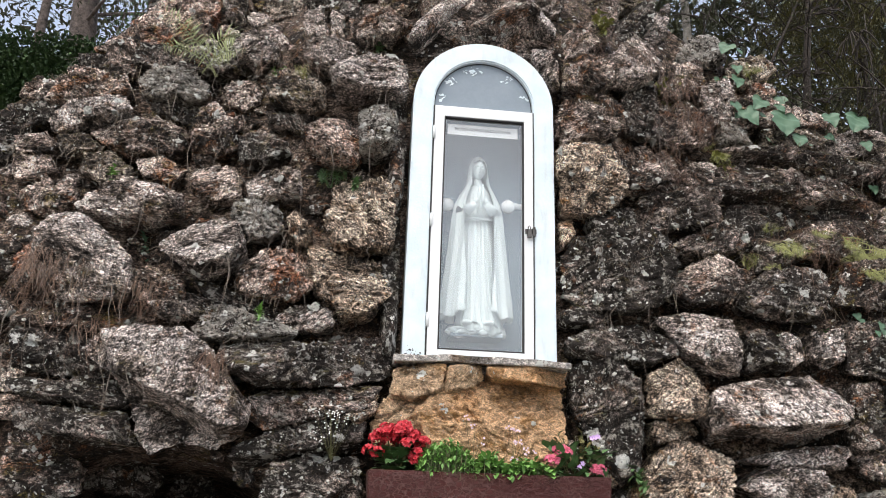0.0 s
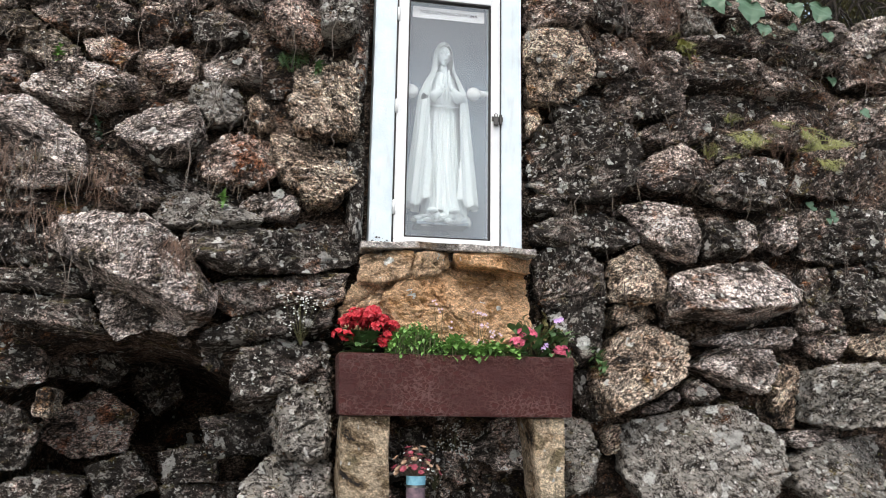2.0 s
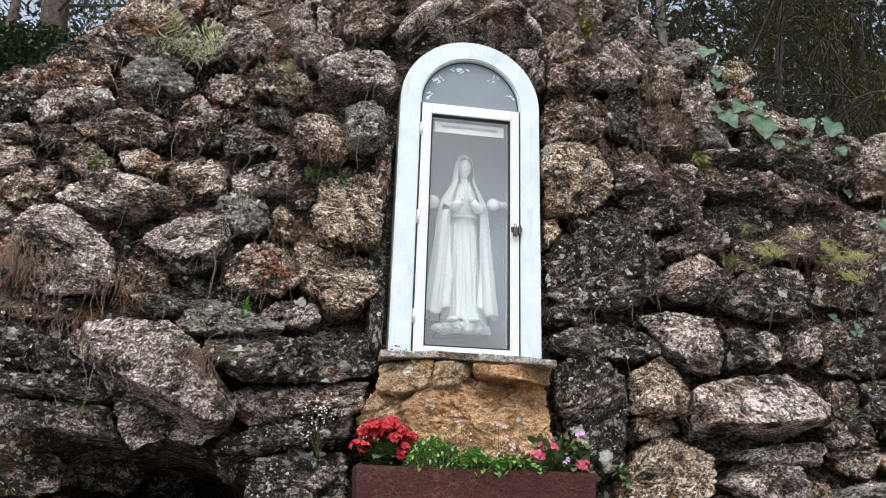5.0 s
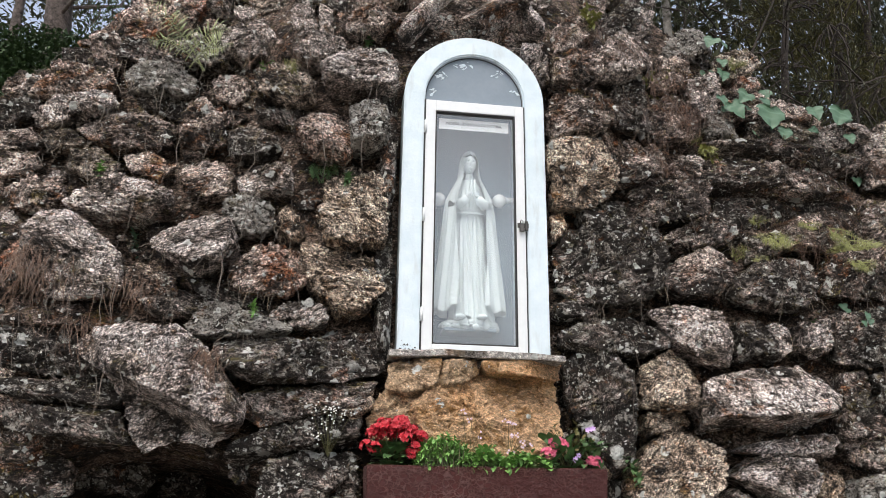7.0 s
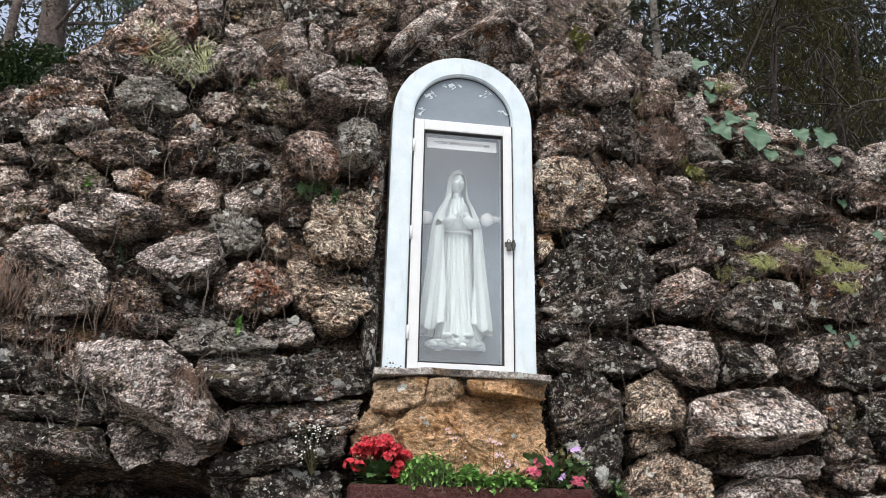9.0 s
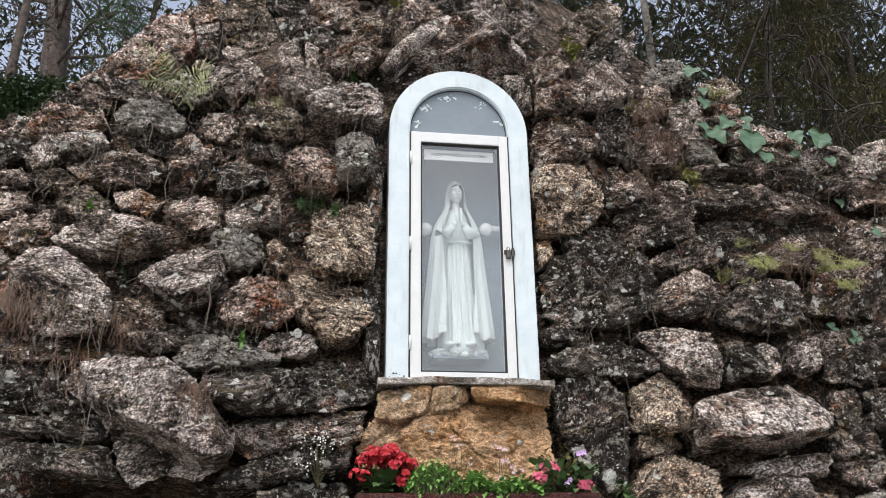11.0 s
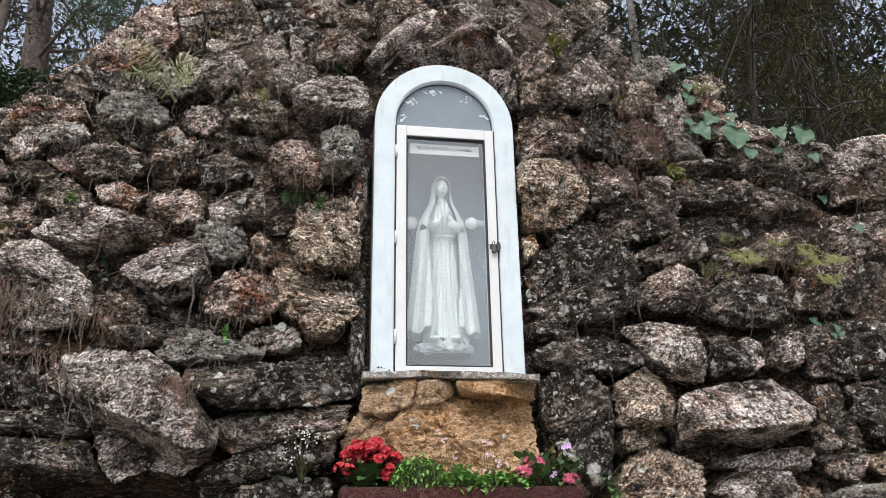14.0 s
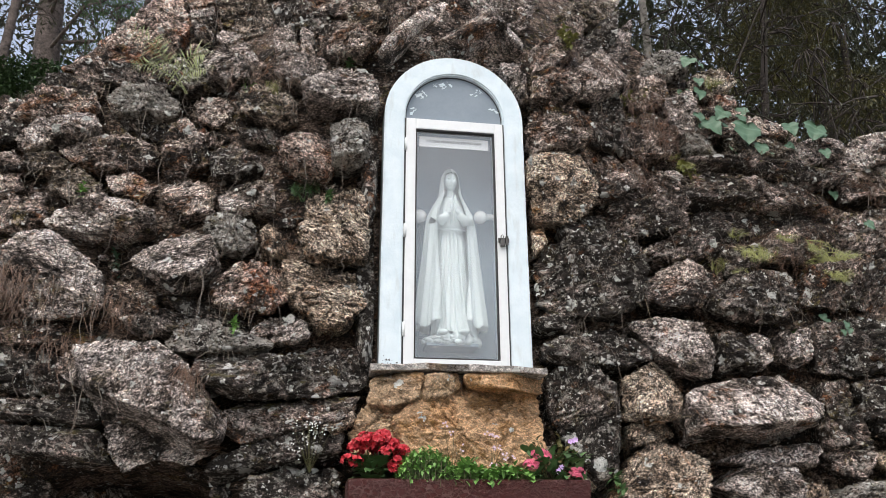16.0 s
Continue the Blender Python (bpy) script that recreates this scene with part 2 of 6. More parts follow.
# black of the seals and chips, also used to paint the gaps' shade
SEAL_GAP_BLACK = surface("black_seal_and_gap_shade", (0.012, 0.012, 0.013), (0.02, 0.02, 0.02), 30, 0.6, 0.1, 0.001)
PLASTER = surface("white_plaster", (0.56, 0.635, 0.64), (0.66, 0.73, 0.735), 14, 0.55, 0.15, 0.003)
CONCRETE = surface("weathered_concrete", (0.12, 0.11, 0.095), (0.30, 0.275, 0.24), 14, 0.9, 0.8, 0.01)
LEG_STONE = rock_material("ochre_concrete", (0.17, 0.12, 0.07), (0.25, 0.185, 0.115), (0.34, 0.27, 0.18), 0.16, 0.08, 0.1, (0.12, 0.10, 0.05), 0.25, 0.45)
SOIL = surface("potting_soil", (0.02, 0.014, 0.01), (0.05, 0.035, 0.025), 20, 0.95, 0.8, 0.02)
STEEL = surface("dark_steel", (0.05, 0.05, 0.05), (0.12, 0.11, 0.10), 30, 0.45, 0.2, 0.001, 0.8)
PAPER = surface("white_sign_board", (0.88, 0.90, 0.90), (0.92, 0.93, 0.93), 20, 0.5, 0.05, 0.001)
INK = surface("dark_lettering", (0.05, 0.05, 0.06), (0.09, 0.09, 0.1), 20, 0.6, 0.0, 0.001)
BARK = surface("tree_bark", (0.025, 0.02, 0.017), (0.19, 0.15, 0.13), 14, 0.95, 1.0, 0.06, 0.0, 40.0)
DARK_BARK = surface("dark_bark", (0.014, 0.011, 0.009), (0.05, 0.038, 0.03), 9, 0.95, 1.0, 0.03, 0.0, 30.0)
PALE_BARK = surface("pale_bark", (0.02, 0.018, 0.015), (0.24, 0.22, 0.19), 11, 0.9, 0.7, 0.015, 0.0, 30.0)
# ground out of view, kept pale so it throws light up onto the stones
GROUND = surface("light_bounce_ground", (0.15, 0.135, 0.115), (0.26, 0.24, 0.21), 2, 0.95, 0.6, 0.03, 0.0, 18.0)
LEAF_DARK = leafy("dark_foliage", (0.02, 0.026, 0.013), (0.075, 0.08, 0.034))
LEAF_OLIVE = leafy("olive_foliage", (0.045, 0.045, 0.012), (0.15, 0.135, 0.035))
LEAF_GREEN = leafy("fresh_green_leaf", (0.09, 0.20, 0.04), (0.20, 0.38, 0.09))
LEAF_HEDGE = leafy("hedge_leaf", (0.018, 0.04, 0.014), (0.055, 0.10, 0.03))
LEAF_BLUE = leafy("blue_green_leaf", (0.03, 0.085, 0.045), (0.10, 0.175, 0.10))
LEAF_DEEP = leafy("deep_green_leaf", (0.045, 0.10, 0.03), (0.11, 0.20, 0.07))
FERN_LEAF = leafy("yellow_green_frond", (0.15, 0.18, 0.06), (0.33, 0.36, 0.16))
LEAF_MOSS = leafy("yellow_moss_leaf", (0.11, 0.12, 0.03), (0.30, 0.30, 0.09))
STRAW = leafy("dry_grass", (0.08, 0.058, 0.036), (0.24, 0.185, 0.12))
RED_PETAL = leafy("red_petal", (0.34, 0.008, 0.018), (0.58, 0.03, 0.045))
PINK_PETAL = leafy("pink_petal", (0.55, 0.06, 0.14), (0.78, 0.20, 0.30))
LILAC_PETAL = leafy("lilac_petal", (0.45, 0.26, 0.60), (0.72, 0.52, 0.80))
PALE_PETAL = leafy("pale_pink_petal", (0.62, 0.42, 0.50), (0.80, 0.66, 0.72))
WHITE_PETAL = leafy("white_petal", (0.60, 0.62, 0.58), (0.80, 0.80, 0.76))
STEM = leafy("plant_stem", (0.06, 0.07, 0.025), (0.13, 0.12, 0.05))
TWIG = leafy("dry_twig", (0.045, 0.032, 0.022), (0.13, 0.10, 0.075))

# white limewash, grimy and chipped
m_wh, bsdf = plain("white_painted_render")
node, join = link_nodes(m_wh)
tc = node("TexCoord")
st = node("Mapping")
st.inputs["Scale"].default_value = (1.0, 1.0, 0.22)
join(tc.outputs["Object"], st.inputs[0])
na, nb2, nc = node("TexNoise", i_Scale=9.0, i_Detail=8.0, i_Roughness=0.7), node("TexNoise", i_Scale=24.0, i_Detail=6.0), node("TexNoise", i_Scale=30.0, i_Detail=10.0, i_Roughness=0.8)
join(tc.outputs["Object"], na.inputs["Vector"])
join(st.outputs[0], nb2.inputs["Vector"])
join(tc.outputs["Object"], nc.inputs["Vector"])
c = mixed(node, join, ramp(node, join, na.outputs[0], ((0.35, 0.0), (0.65, 1.0))), (0.58, 0.68, 0.725), (0.68, 0.765, 0.80))
c = mixed(node, join, ramp(node, join, nb2.outputs[0], ((0.56, 0.0), (0.72, 0.5))), c, (0.44, 0.47, 0.45))
chip = ramp(node, join, nc.outputs[0], ((0.685, 0.0), (0.70, 0.85)))
c = mixed(node, join, chip, c, (0.16, 0.15, 0.14))
join(c, bsdf.inputs["Base Color"])
bsdf.inputs["Roughness"].default_value = 0.65
bp = node("Bump", i_Strength=0.7, i_Distance=0.005)
join(calc(node, join, "SUBTRACT", na.outputs[0], chip), bp.inputs["Height"])
join(bp.outputs[0], bsdf.inputs["Normal"])
WHITE_PAINT = m_wh

# red gloss paint over rough concrete, the glints on its creases painted in pale
m_red, bsdf = plain("oxblood_gloss_paint")
node, join = link_nodes(m_red)
tc = node("TexCoord")
mp = node("Mapping")
mp.inputs["Scale"].default_value = (0.75, 1.0, 1.0)
join(tc.outputs["Object"], mp.inputs[0])
vz = node("TexVoronoi", feature="DISTANCE_TO_EDGE", i_Scale=58.0)
nz = node("TexNoise", i_Scale=30.0, i_Detail=8.0, i_Roughness=0.7)
nb = node("TexNoise", i_Scale=4.0, i_Detail=6.0)
wp = node("Mix", blend="LINEAR_LIGHT")
wp.inputs[0].default_value = 0.022
join(mp.outputs[0], wp.inputs[6]); join(nz.outputs[1], wp.inputs[7])
for n in (nz, nb):
    join(mp.outputs[0], n.inputs["Vector"])
join(wp.outputs[2], vz.inputs["Vector"])
crease_glint = calc(node, join, "MULTIPLY", ramp(node, join, vz.outputs[0], ((0.03, 1.0), (0.13, 0.0))), ramp(node, join, nb.outputs[0], ((0.40, 0.0), (0.56, 0.8))))
c = mixed(node, join, ramp(node, join, nb.outputs[0], ((0.35, 0.0), (0.65, 1.0))), (0.042, 0.008, 0.0065), (0.078, 0.015, 0.012))
join(mixed(node, join, crease_glint, c, (0.26, 0.145, 0.13)), bsdf.inputs["Base Color"])
bsdf.inputs["Roughness"].default_value = 0.30
bsdf.inputs["Specular IOR Level"].default_value = 0.3
bp = node("Bump", i_Strength=1.0, i_Distance=0.012)
join(calc(node, join, "ADD", crease_glint, nz.outputs[0]), bp.inputs["Height"])
join(bp.outputs[0], bsdf.inputs["Normal"])
RED_PAINT = m_red

# window glass with a faint diffuse white veil for the sky's reflected haze
m_glass, bsdf = plain("veiled_window_glass")
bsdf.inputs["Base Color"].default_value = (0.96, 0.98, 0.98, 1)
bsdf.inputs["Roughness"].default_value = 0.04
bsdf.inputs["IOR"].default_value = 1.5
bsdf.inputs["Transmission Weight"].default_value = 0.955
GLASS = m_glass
m_globe, bsdf = plain("opal_glass")
bsdf.inputs["Base Color"].default_value = (0.82, 0.84, 0.84, 1)
bsdf.inputs["Roughness"].default_value = 0.25
OPAL = m_globe


# ---- mesh helpers ----
def mesh_object(name, verts, faces, material, parent=None, label="", smooth_faces=True, origin=None):
    me = bpy.data.meshes.new(name)
    if origin is not None:
        o = Vector(origin)
        verts = [tuple(Vector(v) - o) for v in verts]
    me.from_pydata(verts, [], faces)
    me.materials.append(material)
    me.polygons.foreach_set("use_smooth", [smooth_faces] * len(me.polygons))
    me.update()
    ob = new(name, me)
    if origin is not None:
        ob.location = origin
    if parent is not None:
        ob.parent = parent
        if origin is not None:
            ob.location = Vector(origin) - parent.matrix_world.translation if parent.parent is None else Vector(origin)
    if label:
        tagged(ob, label)
    return ob


def part(name, bm, material, parent=None, label="", smooth_faces=False):
    """Link a bmesh as one mesh object under a thing or a part."""
    bmesh.ops.recalc_face_normals(bm, faces=bm.faces)
    me = bpy.data.meshes.new(name)
    bm.to_mesh(me)
    bm.free()
    me.materials.append(material)
    me.polygons.foreach_set("use_smooth", [smooth_faces] * len(me.polygons))
    ob = new(name, me)
    ob.parent = parent
    if label:
        tagged(ob, label)
    return ob


def thing(name, label, category, group="", kind="", at=(0, 0, 0)):
    ob = new(name)
    ob.empty_display_size = 0.1
    ob.location = at
    bpy.context.view_layer.update()
    return tagged(ob, label, category, group, kind)


def box(x0, x1, y0, y1, z0, z1, bevel=0.004, cuts=0, rough=0.0, seed=0):
    bm = bmesh.new()
    bmesh.ops.create_cube(bm, size=1.0)
    for v in bm.verts:
        v.co = Vector(((x0 + x1) / 2 + v.co.x * (x1 - x0), (y0 + y1) / 2 + v.co.y * (y1 - y0), (z0 + z1) / 2 + v.co.z * (z1 - z0)))
    if bevel:
        bmesh.ops.bevel(bm, geom=list(bm.edges), offset=bevel, segments=2, affect="EDGES", profile=0.6)
    if cuts:
        bmesh.ops.subdivide_edges(bm, edges=list(bm.edges), cuts=cuts, use_grid_fill=True)
        for v in bm.verts:
            p = v.co * 9 + Vector((seed, seed * 2, 0))
            v.co += Vector((noise.noise(p), noise.noise(p + Vector((9, 0, 0))), noise.noise(p + Vector((0, 9, 0))))) * rough
    return bm


def tube(points, radii, sides=6):
    """Verts and faces of a tapering tube along points."""
    verts, faces = [], []
    pts = [Vector(p) for p in points]
    for i, p in enumerate(pts):
        d = (pts[min(i + 1, len(pts) - 1)] - pts[max(i - 1, 0)]).normalized()
        a = d.orthogonal().normalized()
        b = d.cross(a)
        for k in range(sides):
            w = 2 * math.pi * k / sides
            verts.append(p + (a * math.cos(w) + b * math.sin(w)) * radii[i])
    for i in range(len(pts) - 1):
        for k in range(sides):
            faces.append((i * sides + k, i * sides + (k + 1) % sides, (i + 1) * sides + (k + 1) % sides, (i + 1) * sides + k))
    faces.append(tuple(range(sides - 1, -1, -1)))
    faces.append(tuple((len(pts) - 1) * sides + k for k in range(sides)))
    return verts, faces


class Heap:
    """Collects verts and faces of many small pieces of one part."""
    def __init__(self):
        self.v, self.f = [], []

    def add(self, verts, faces):
        n = len(self.v)
        self.v += [tuple(p) for p in verts]
        self.f += [tuple(i + n for i in f) for f in faces]

    def leaf(self, base, way, up, length, width, fold=0.25, droop=0.2):
        """A leaf of eight faces, folded along its rib and drooping to the tip."""
        way = Vector(way).normalized()
        side = way.cross(Vector(up))
        side = side.normalized() if side.length > 1e-4 else way.orthogonal().normalized()
        nrm = side.cross(way)
        base = Vector(base)
        rows = []
        for s, w in ((0.0, 0.08), (0.35, 1.0), (0.7, 0.75), (1.0, 0.02)):
            c = base + way * length * s - nrm * droop * length * s * s
            rows.append((c - side * width * w * 0.5 + nrm * fold * width * w * 0.5, c, c + side * width * w * 0.5 + nrm * fold * width * w * 0.5))
        verts = [p for r in rows for p in r]
        faces = []
        for i in range(3):
            for k in range(2):
                a = i * 3 + k
                faces.append((a, a + 1, a + 4, a + 3))
        self.add(verts, faces)

    def tiny(self, base, way, up, length, width):
        way = Vector(way).normalized()
        side = way.cross(Vector(up))
        side = side.normalized() if side.length > 1e-4 else way.orthogonal().normalized()
        nrm = side.cross(way)
        base = Vector(base)
        m = base + way * length * 0.45
        self.add((base, m - side * width * 0.5 + nrm * width * 0.2, base + way * length, m + side * width * 0.5 + nrm * width * 0.2), ((0, 1, 2), (0, 2, 3)))

    def sprinkle(self, base, way, length, width):
        """Many small two-faced leaves at once, from arrays."""
        way = way / np.linalg.norm(way, axis=1)[:, None]
        side = np.cross(way, np.array((0.0, 0.03, 1.0)))
        side /= np.linalg.norm(side, axis=1)[:, None]
        nrm = np.cross(side, way)
        w = width[:, None]
        mid = base + way * length[:, None] * 0.45 + nrm * w * 0.2
        v = np.stack((base, mid - side * w * 0.5, base + way * length[:, None], mid + side * w * 0.5), axis=1).reshape(-1, 3)
        a = len(self.v) + 4 * np.arange(len(base))
        f = np.stack((a, a + 1, a + 2, a, a + 2, a + 3), axis=1).reshape(-1, 3)
        self.v += v.tolist()
        self.f += f.tolist()

    def tube(self, points, radii, sides=5):
        self.add(*tube(points, radii, sides))

    def flower(self, centre, way, radius, petals=5):
        way = Vector(way).normalized()
        a = way.orthogonal().normalized()
        b = way.cross(a)
        turn = random.random() * 6
        for k in range(petals):
            w = turn + 2 * math.pi * k / petals
            d = (a * math.cos(w) + b * math.sin(w)) + way * 0.35
            self.tiny(centre, d, way, radius, radius * 0.9)

    def put(self, name, material, parent=None, label="", smooth_faces=False):
        return mesh_object(name, self.v, self.f, material, parent, label, smooth_faces)


def rand_dir(up=0.0):
    v = Vector((random.gauss(0, 1), random.gauss(0, 1), random.gauss(0, 1) + up))
    return v.normalized()


# ---- ground and the mound's face ----
gv, gf = [], []
GN = 60
for i in range(GN + 1):
    for j in range(GN + 1):
        gx, gy = (i / GN * 2 - 1), (j / GN * 2 - 1)
        gx, gy = 900 * gx * abs(gx) ** 2, 900 * gy * abs(gy) ** 2
        gv.append((gx, gy, 0.06 * noise.noise(Vector((gx * 0.3, gy * 0.3, 0)))))
for i in range(GN):
    for j in range(GN):
        a = i * (GN + 1) + j
        gf.append((a, a + GN + 1, a + GN + 2, a + 1))
tagged(mesh_object("ground", gv, gf, GROUND), "unseen ground before the stone mound, paled to bounce light up", "ground", kind="structure")


def crest(x):
    """Height at which the mound's face turns back into its top."""
    return float(np.interp(x, (-4.5, -2.6, -2.28, -1.98, -1.78, -1.5, -1.2, 1.1, 1.36, 1.55, 1.77, 2.23, 2.7, 4.5), (2.8, 3.05, 3.26, 3.62, 4.1, 4.45, 4.8, 4.7, 4.15, 3.95, 3.6, 3.38, 3.45, 3.3)))


def cave(x, z):
    r = math.hypot((x + 1.30) / 0.70, (z - 1.10) / 0.56)
    return smooth(1.08, 0.7, r)


def back_y(x, z):
    return wall_y(x, z) + 0.02 + 1.5 * cave(x, z)


wv, wf = [], []
NX, NZ, NB = 190, 130, 40
for i in range(NX + 1):
    x = -6.0 + 12.0 * i / NX
    top = crest(x)
    for j in range(NZ + NB + 1):
        if j <= NZ:
            z = -0.1 + (top + 0.1) * j / NZ
            y = back_y(x, z)
        else:
            s = (j - NZ) / NB
            y = back_y(x, top) + 22 * s * s + 0.6 * s
            z = top + 2.2 * s * smooth(0.02, 0.5, s) - 0.25 * smooth(0, 0.1, s)
        p = Vector((x, y, z))
        d = noise.fractal(p * 5.0, 0.9, 2.1, 4) * 0.035 + noise.noise(p * 1.7) * 0.04
        if abs(x) < 0.42 and z < 3.7:
            y = max(y, 0.06)
            d = abs(d) if z > 2.0 else d
        wv.append((x + d * 0.3, y + d, z + d * 0.3))
for i in range(NX):
    for j in range(NZ + NB):
        if abs(-6.0 + 12.0 * (i + 0.5) / NX) < 0.24 and 2.06 < wv[i * (NZ + NB + 1) + j][2] < 3.44 and j < NZ:
            continue
        a = i * (NZ + NB + 1) + j
        wf.append((a, a + NZ + NB + 1, a + NZ + NB + 2, a + 1))
wall = tagged(mesh_object("wall_front", wv, wf, EARTH), "dark earth and mortar bedding the rough stones of a grotto mound", "rock wall", kind="structure")


# ---- stones of the mound ----
def unit_sphere(level):
    bm = bmesh.new()
    bmesh.ops.create_icosphere(bm, subdivisions=level, radius=1.0)
    v = np.array([tuple(p.co) for p in bm.verts])
    f = [tuple(q.index for q in face.verts) for face in bm.faces]
    bm.free()
    return v, f


BALL = {k: unit_sphere(k) for k in (2, 3, 4, 5)}
laid = []
MIXED = np.random.default_rng(5).permutation(256)
SLOPES = np.random.default_rng(6).normal(size=(256, 3))
SLOPES /= np.linalg.norm(SLOPES, axis=1)[:, None]


def gradient_noise(p):
    """Smooth noise in about -0.7..0.7 at an array of points."""
    cell = np.floor(p).astype(int)
    f = p - cell
    w = f * f * f * (f * (f * 6 - 15) + 10)
    total = np.zeros(len(p))
    for i in (0, 1):
        for j in (0, 1):
            for k in (0, 1):
                g = SLOPES[MIXED[(MIXED[(MIXED[(cell[:, 0] + i) & 255] + cell[:, 1] + j) & 255] + cell[:, 2] + k) & 255]]
                d = ((f - (i, j, k)) * g).sum(axis=1)
                total += d * (w[:, 0] if i else 1 - w[:, 0]) * (w[:, 1] if j else 1 - w[:, 1]) * (w[:, 2] if k else 1 - w[:, 2])
    return total


def rock_shape(corners, front, back, cell, rng, edge=None, rough=1.0):
    """Verts and faces of a split boulder: corners are the (degrees, metres) of its outline, front its relief.

    Each side of the outline is broken back at its own slope, gently above and steeply below; the skin is
    bedded, cracked and pitted."""
    ang = np.radians([a for a, _ in corners])
    cor = np.array([(math.cos(a) * r, math.sin(a) * r) for a, (_, r) in zip(ang, corners)])
    nxt = np.roll(cor, -1, axis=0)
    around = max(20, int(np.linalg.norm(nxt - cor, axis=1).sum() / cell))
    th = np.linspace(-math.pi, math.pi, around, endpoint=False)
    ray = np.stack((np.cos(th), np.sin(th)), axis=1)
    reach = np.full(around, 1e9)
    for a, b in zip(cor, nxt):
        e = b - a
        den = ray[:, 0] * e[1] - ray[:, 1] * e[0]
        den = np.where(np.abs(den) < 1e-9, 1e-9, den)
        u = (a[0] * e[1] - a[1] * e[0]) / den
        v = (a[0] * ray[:, 1] - a[1] * ray[:, 0]) / den
        ok = (u > 0) & (v >= -1e-6) & (v <= 1 + 1e-6)
        reach = np.where(ok, np.minimum(reach, u), reach)
    reach = np.where(reach > 1e8, np.median(reach), reach)
    off = rng.uniform(-60, 60, 3)
    size = float(np.median(reach))
    # worn corners and a ragged rim
    for _ in range(2):
        reach = (np.roll(reach, 1) + 2 * reach + np.roll(reach, -1)) / 4
    rim = np.concatenate((ray * reach[:, None], np.zeros((around, 1))), axis=1)
    reach = reach * (1 + rough * (0.09 * gradient_noise(rim * 9 + off) + 0.05 * gradient_noise(rim * 26 + off)))
    rings = max(5, int(size / cell))
    s = 1 - (1 - np.linspace(0, 1, rings + 1)[1:]) ** 1.25
    flat = (s[:, None, None] * (ray * reach[:, None])[None]).reshape(-1, 2)
    flat = np.concatenate((np.zeros((1, 2)), flat))
    # front: the main face and one broken face for each side
    tall = rng.uniform(0.62, 0.8) * front
    lip = front * (edge if edge is not None else rng.uniform(0.30, 0.58))
    tilt = np.array((rng.uniform(-0.25, 0.25), rng.uniform(0.05, 0.45)))
    planes = [np.full(len(flat), tall) - flat @ tilt]
    planes.append(tall * rng.uniform(0.85, 1.1) - flat @ (tilt + rng.uniform(-0.6, 0.6, 2)))
    for a, b in zip(cor, nxt):
        e = b - a
        ln = max(1e-6, float(np.linalg.norm(e)))
        out = np.array((e[1], -e[0])) / ln
        if out @ (a + b) < 0:
            out = -out
        inside = (a - flat) @ out
        steep = rng.uniform(0.8, 2.0) if out[1] > 0.35 else rng.uniform(2.5, 5.0) if out[1] < -0.35 else rng.uniform(1.3, 3.8)
        planes.append(lip + np.maximum(inside, -0.2 * ln) * steep)
    soft = 0.003 + 0.006 * size
    stack = np.array(planes)
    low = stack.min(axis=0)
    h = low - soft * np.log(np.exp(-(stack - low) / soft).sum(axis=0))
    h = np.maximum(h, -0.4 * back)
    front_pts = np.stack((flat[:, 0], -h, flat[:, 1]), axis=1)
    # sides run back into the mound
    rim = front_pts[-around:]
    deep = max(3, int((back + lip) / cell * 0.3))
    sides = []
    for k in range(1, deep + 1):
        q = k / deep
        ring = rim * (1 - 0.18 * q)
        ring[:, 1] = rim[:, 1] + (back - rim[:, 1]) * q
        sides.append(ring)
    p = np.concatenate([front_pts] + sides)
    e = np.concatenate((np.zeros(1), np.repeat(s, around), np.ones(around * deep)))
    way = np.stack((p[:, 0], np.zeros(len(p)), p[:, 2]), axis=1)
    way /= np.maximum(1e-6, np.linalg.norm(way, axis=1))[:, None]
    way = way * (e ** 4)[:, None] + np.array((0, -1.0, 0)) * (1.15 - e ** 6)[:, None]
    way /= np.linalg.norm(way, axis=1)[:, None]
    # bedding turned a little for each stone
    lean = rng.uniform(-0.45, 0.45)
    c, d = math.cos(lean), math.sin(lean)
    bed = np.stack((p[:, 0] * c + p[:, 2] * d, p[:, 1], p[:, 2] * c - p[:, 0] * d), axis=1)
    bed = bed + 0.02 * np.stack([gradient_noise(bed * 14 + off + 7 * k) for k in range(3)], axis=1)
    amp = rough * min(1.0, size / 0.11)
    n = 0.020 * amp * gradient_noise(bed * (0.9 / size) + off)
    n += 0.014 * amp * gradient_noise(bed * (16, 18, 26) + off)
    n -= 0.016 * amp * np.maximum(0.0, 1 - np.abs(gradient_noise(bed * (7, 9, 11) + off * 2)) * 16)
    n -= 0.012 * amp * np.maximum(0.0, 1 - np.abs(gradient_noise(bed * (9, 14, 30) - off)) * 9)
    n += 0.014 * rough * gradient_noise(bed * (34, 36, 58) + off)
    n -= 0.010 * rough * np.abs(gradient_noise(bed * (44, 60, 95) - off))
    if cell < 0.008:
        n += 0.009 * rough * gradient_noise(bed * (80, 90, 110) + off)
    p = p + way * n[:, None]
    total = rings + deep
    faces = [(0, 1 + (i + 1) % around, 1 + i) for i in range(around)]
    for j in range(total - 1):
        a, b = 1 + j * around, 1 + (j + 1) * around
        faces += [(a + i, a + (i + 1) % around, b + (i + 1) % around, b + i) for i in range(around)]
    return p, faces


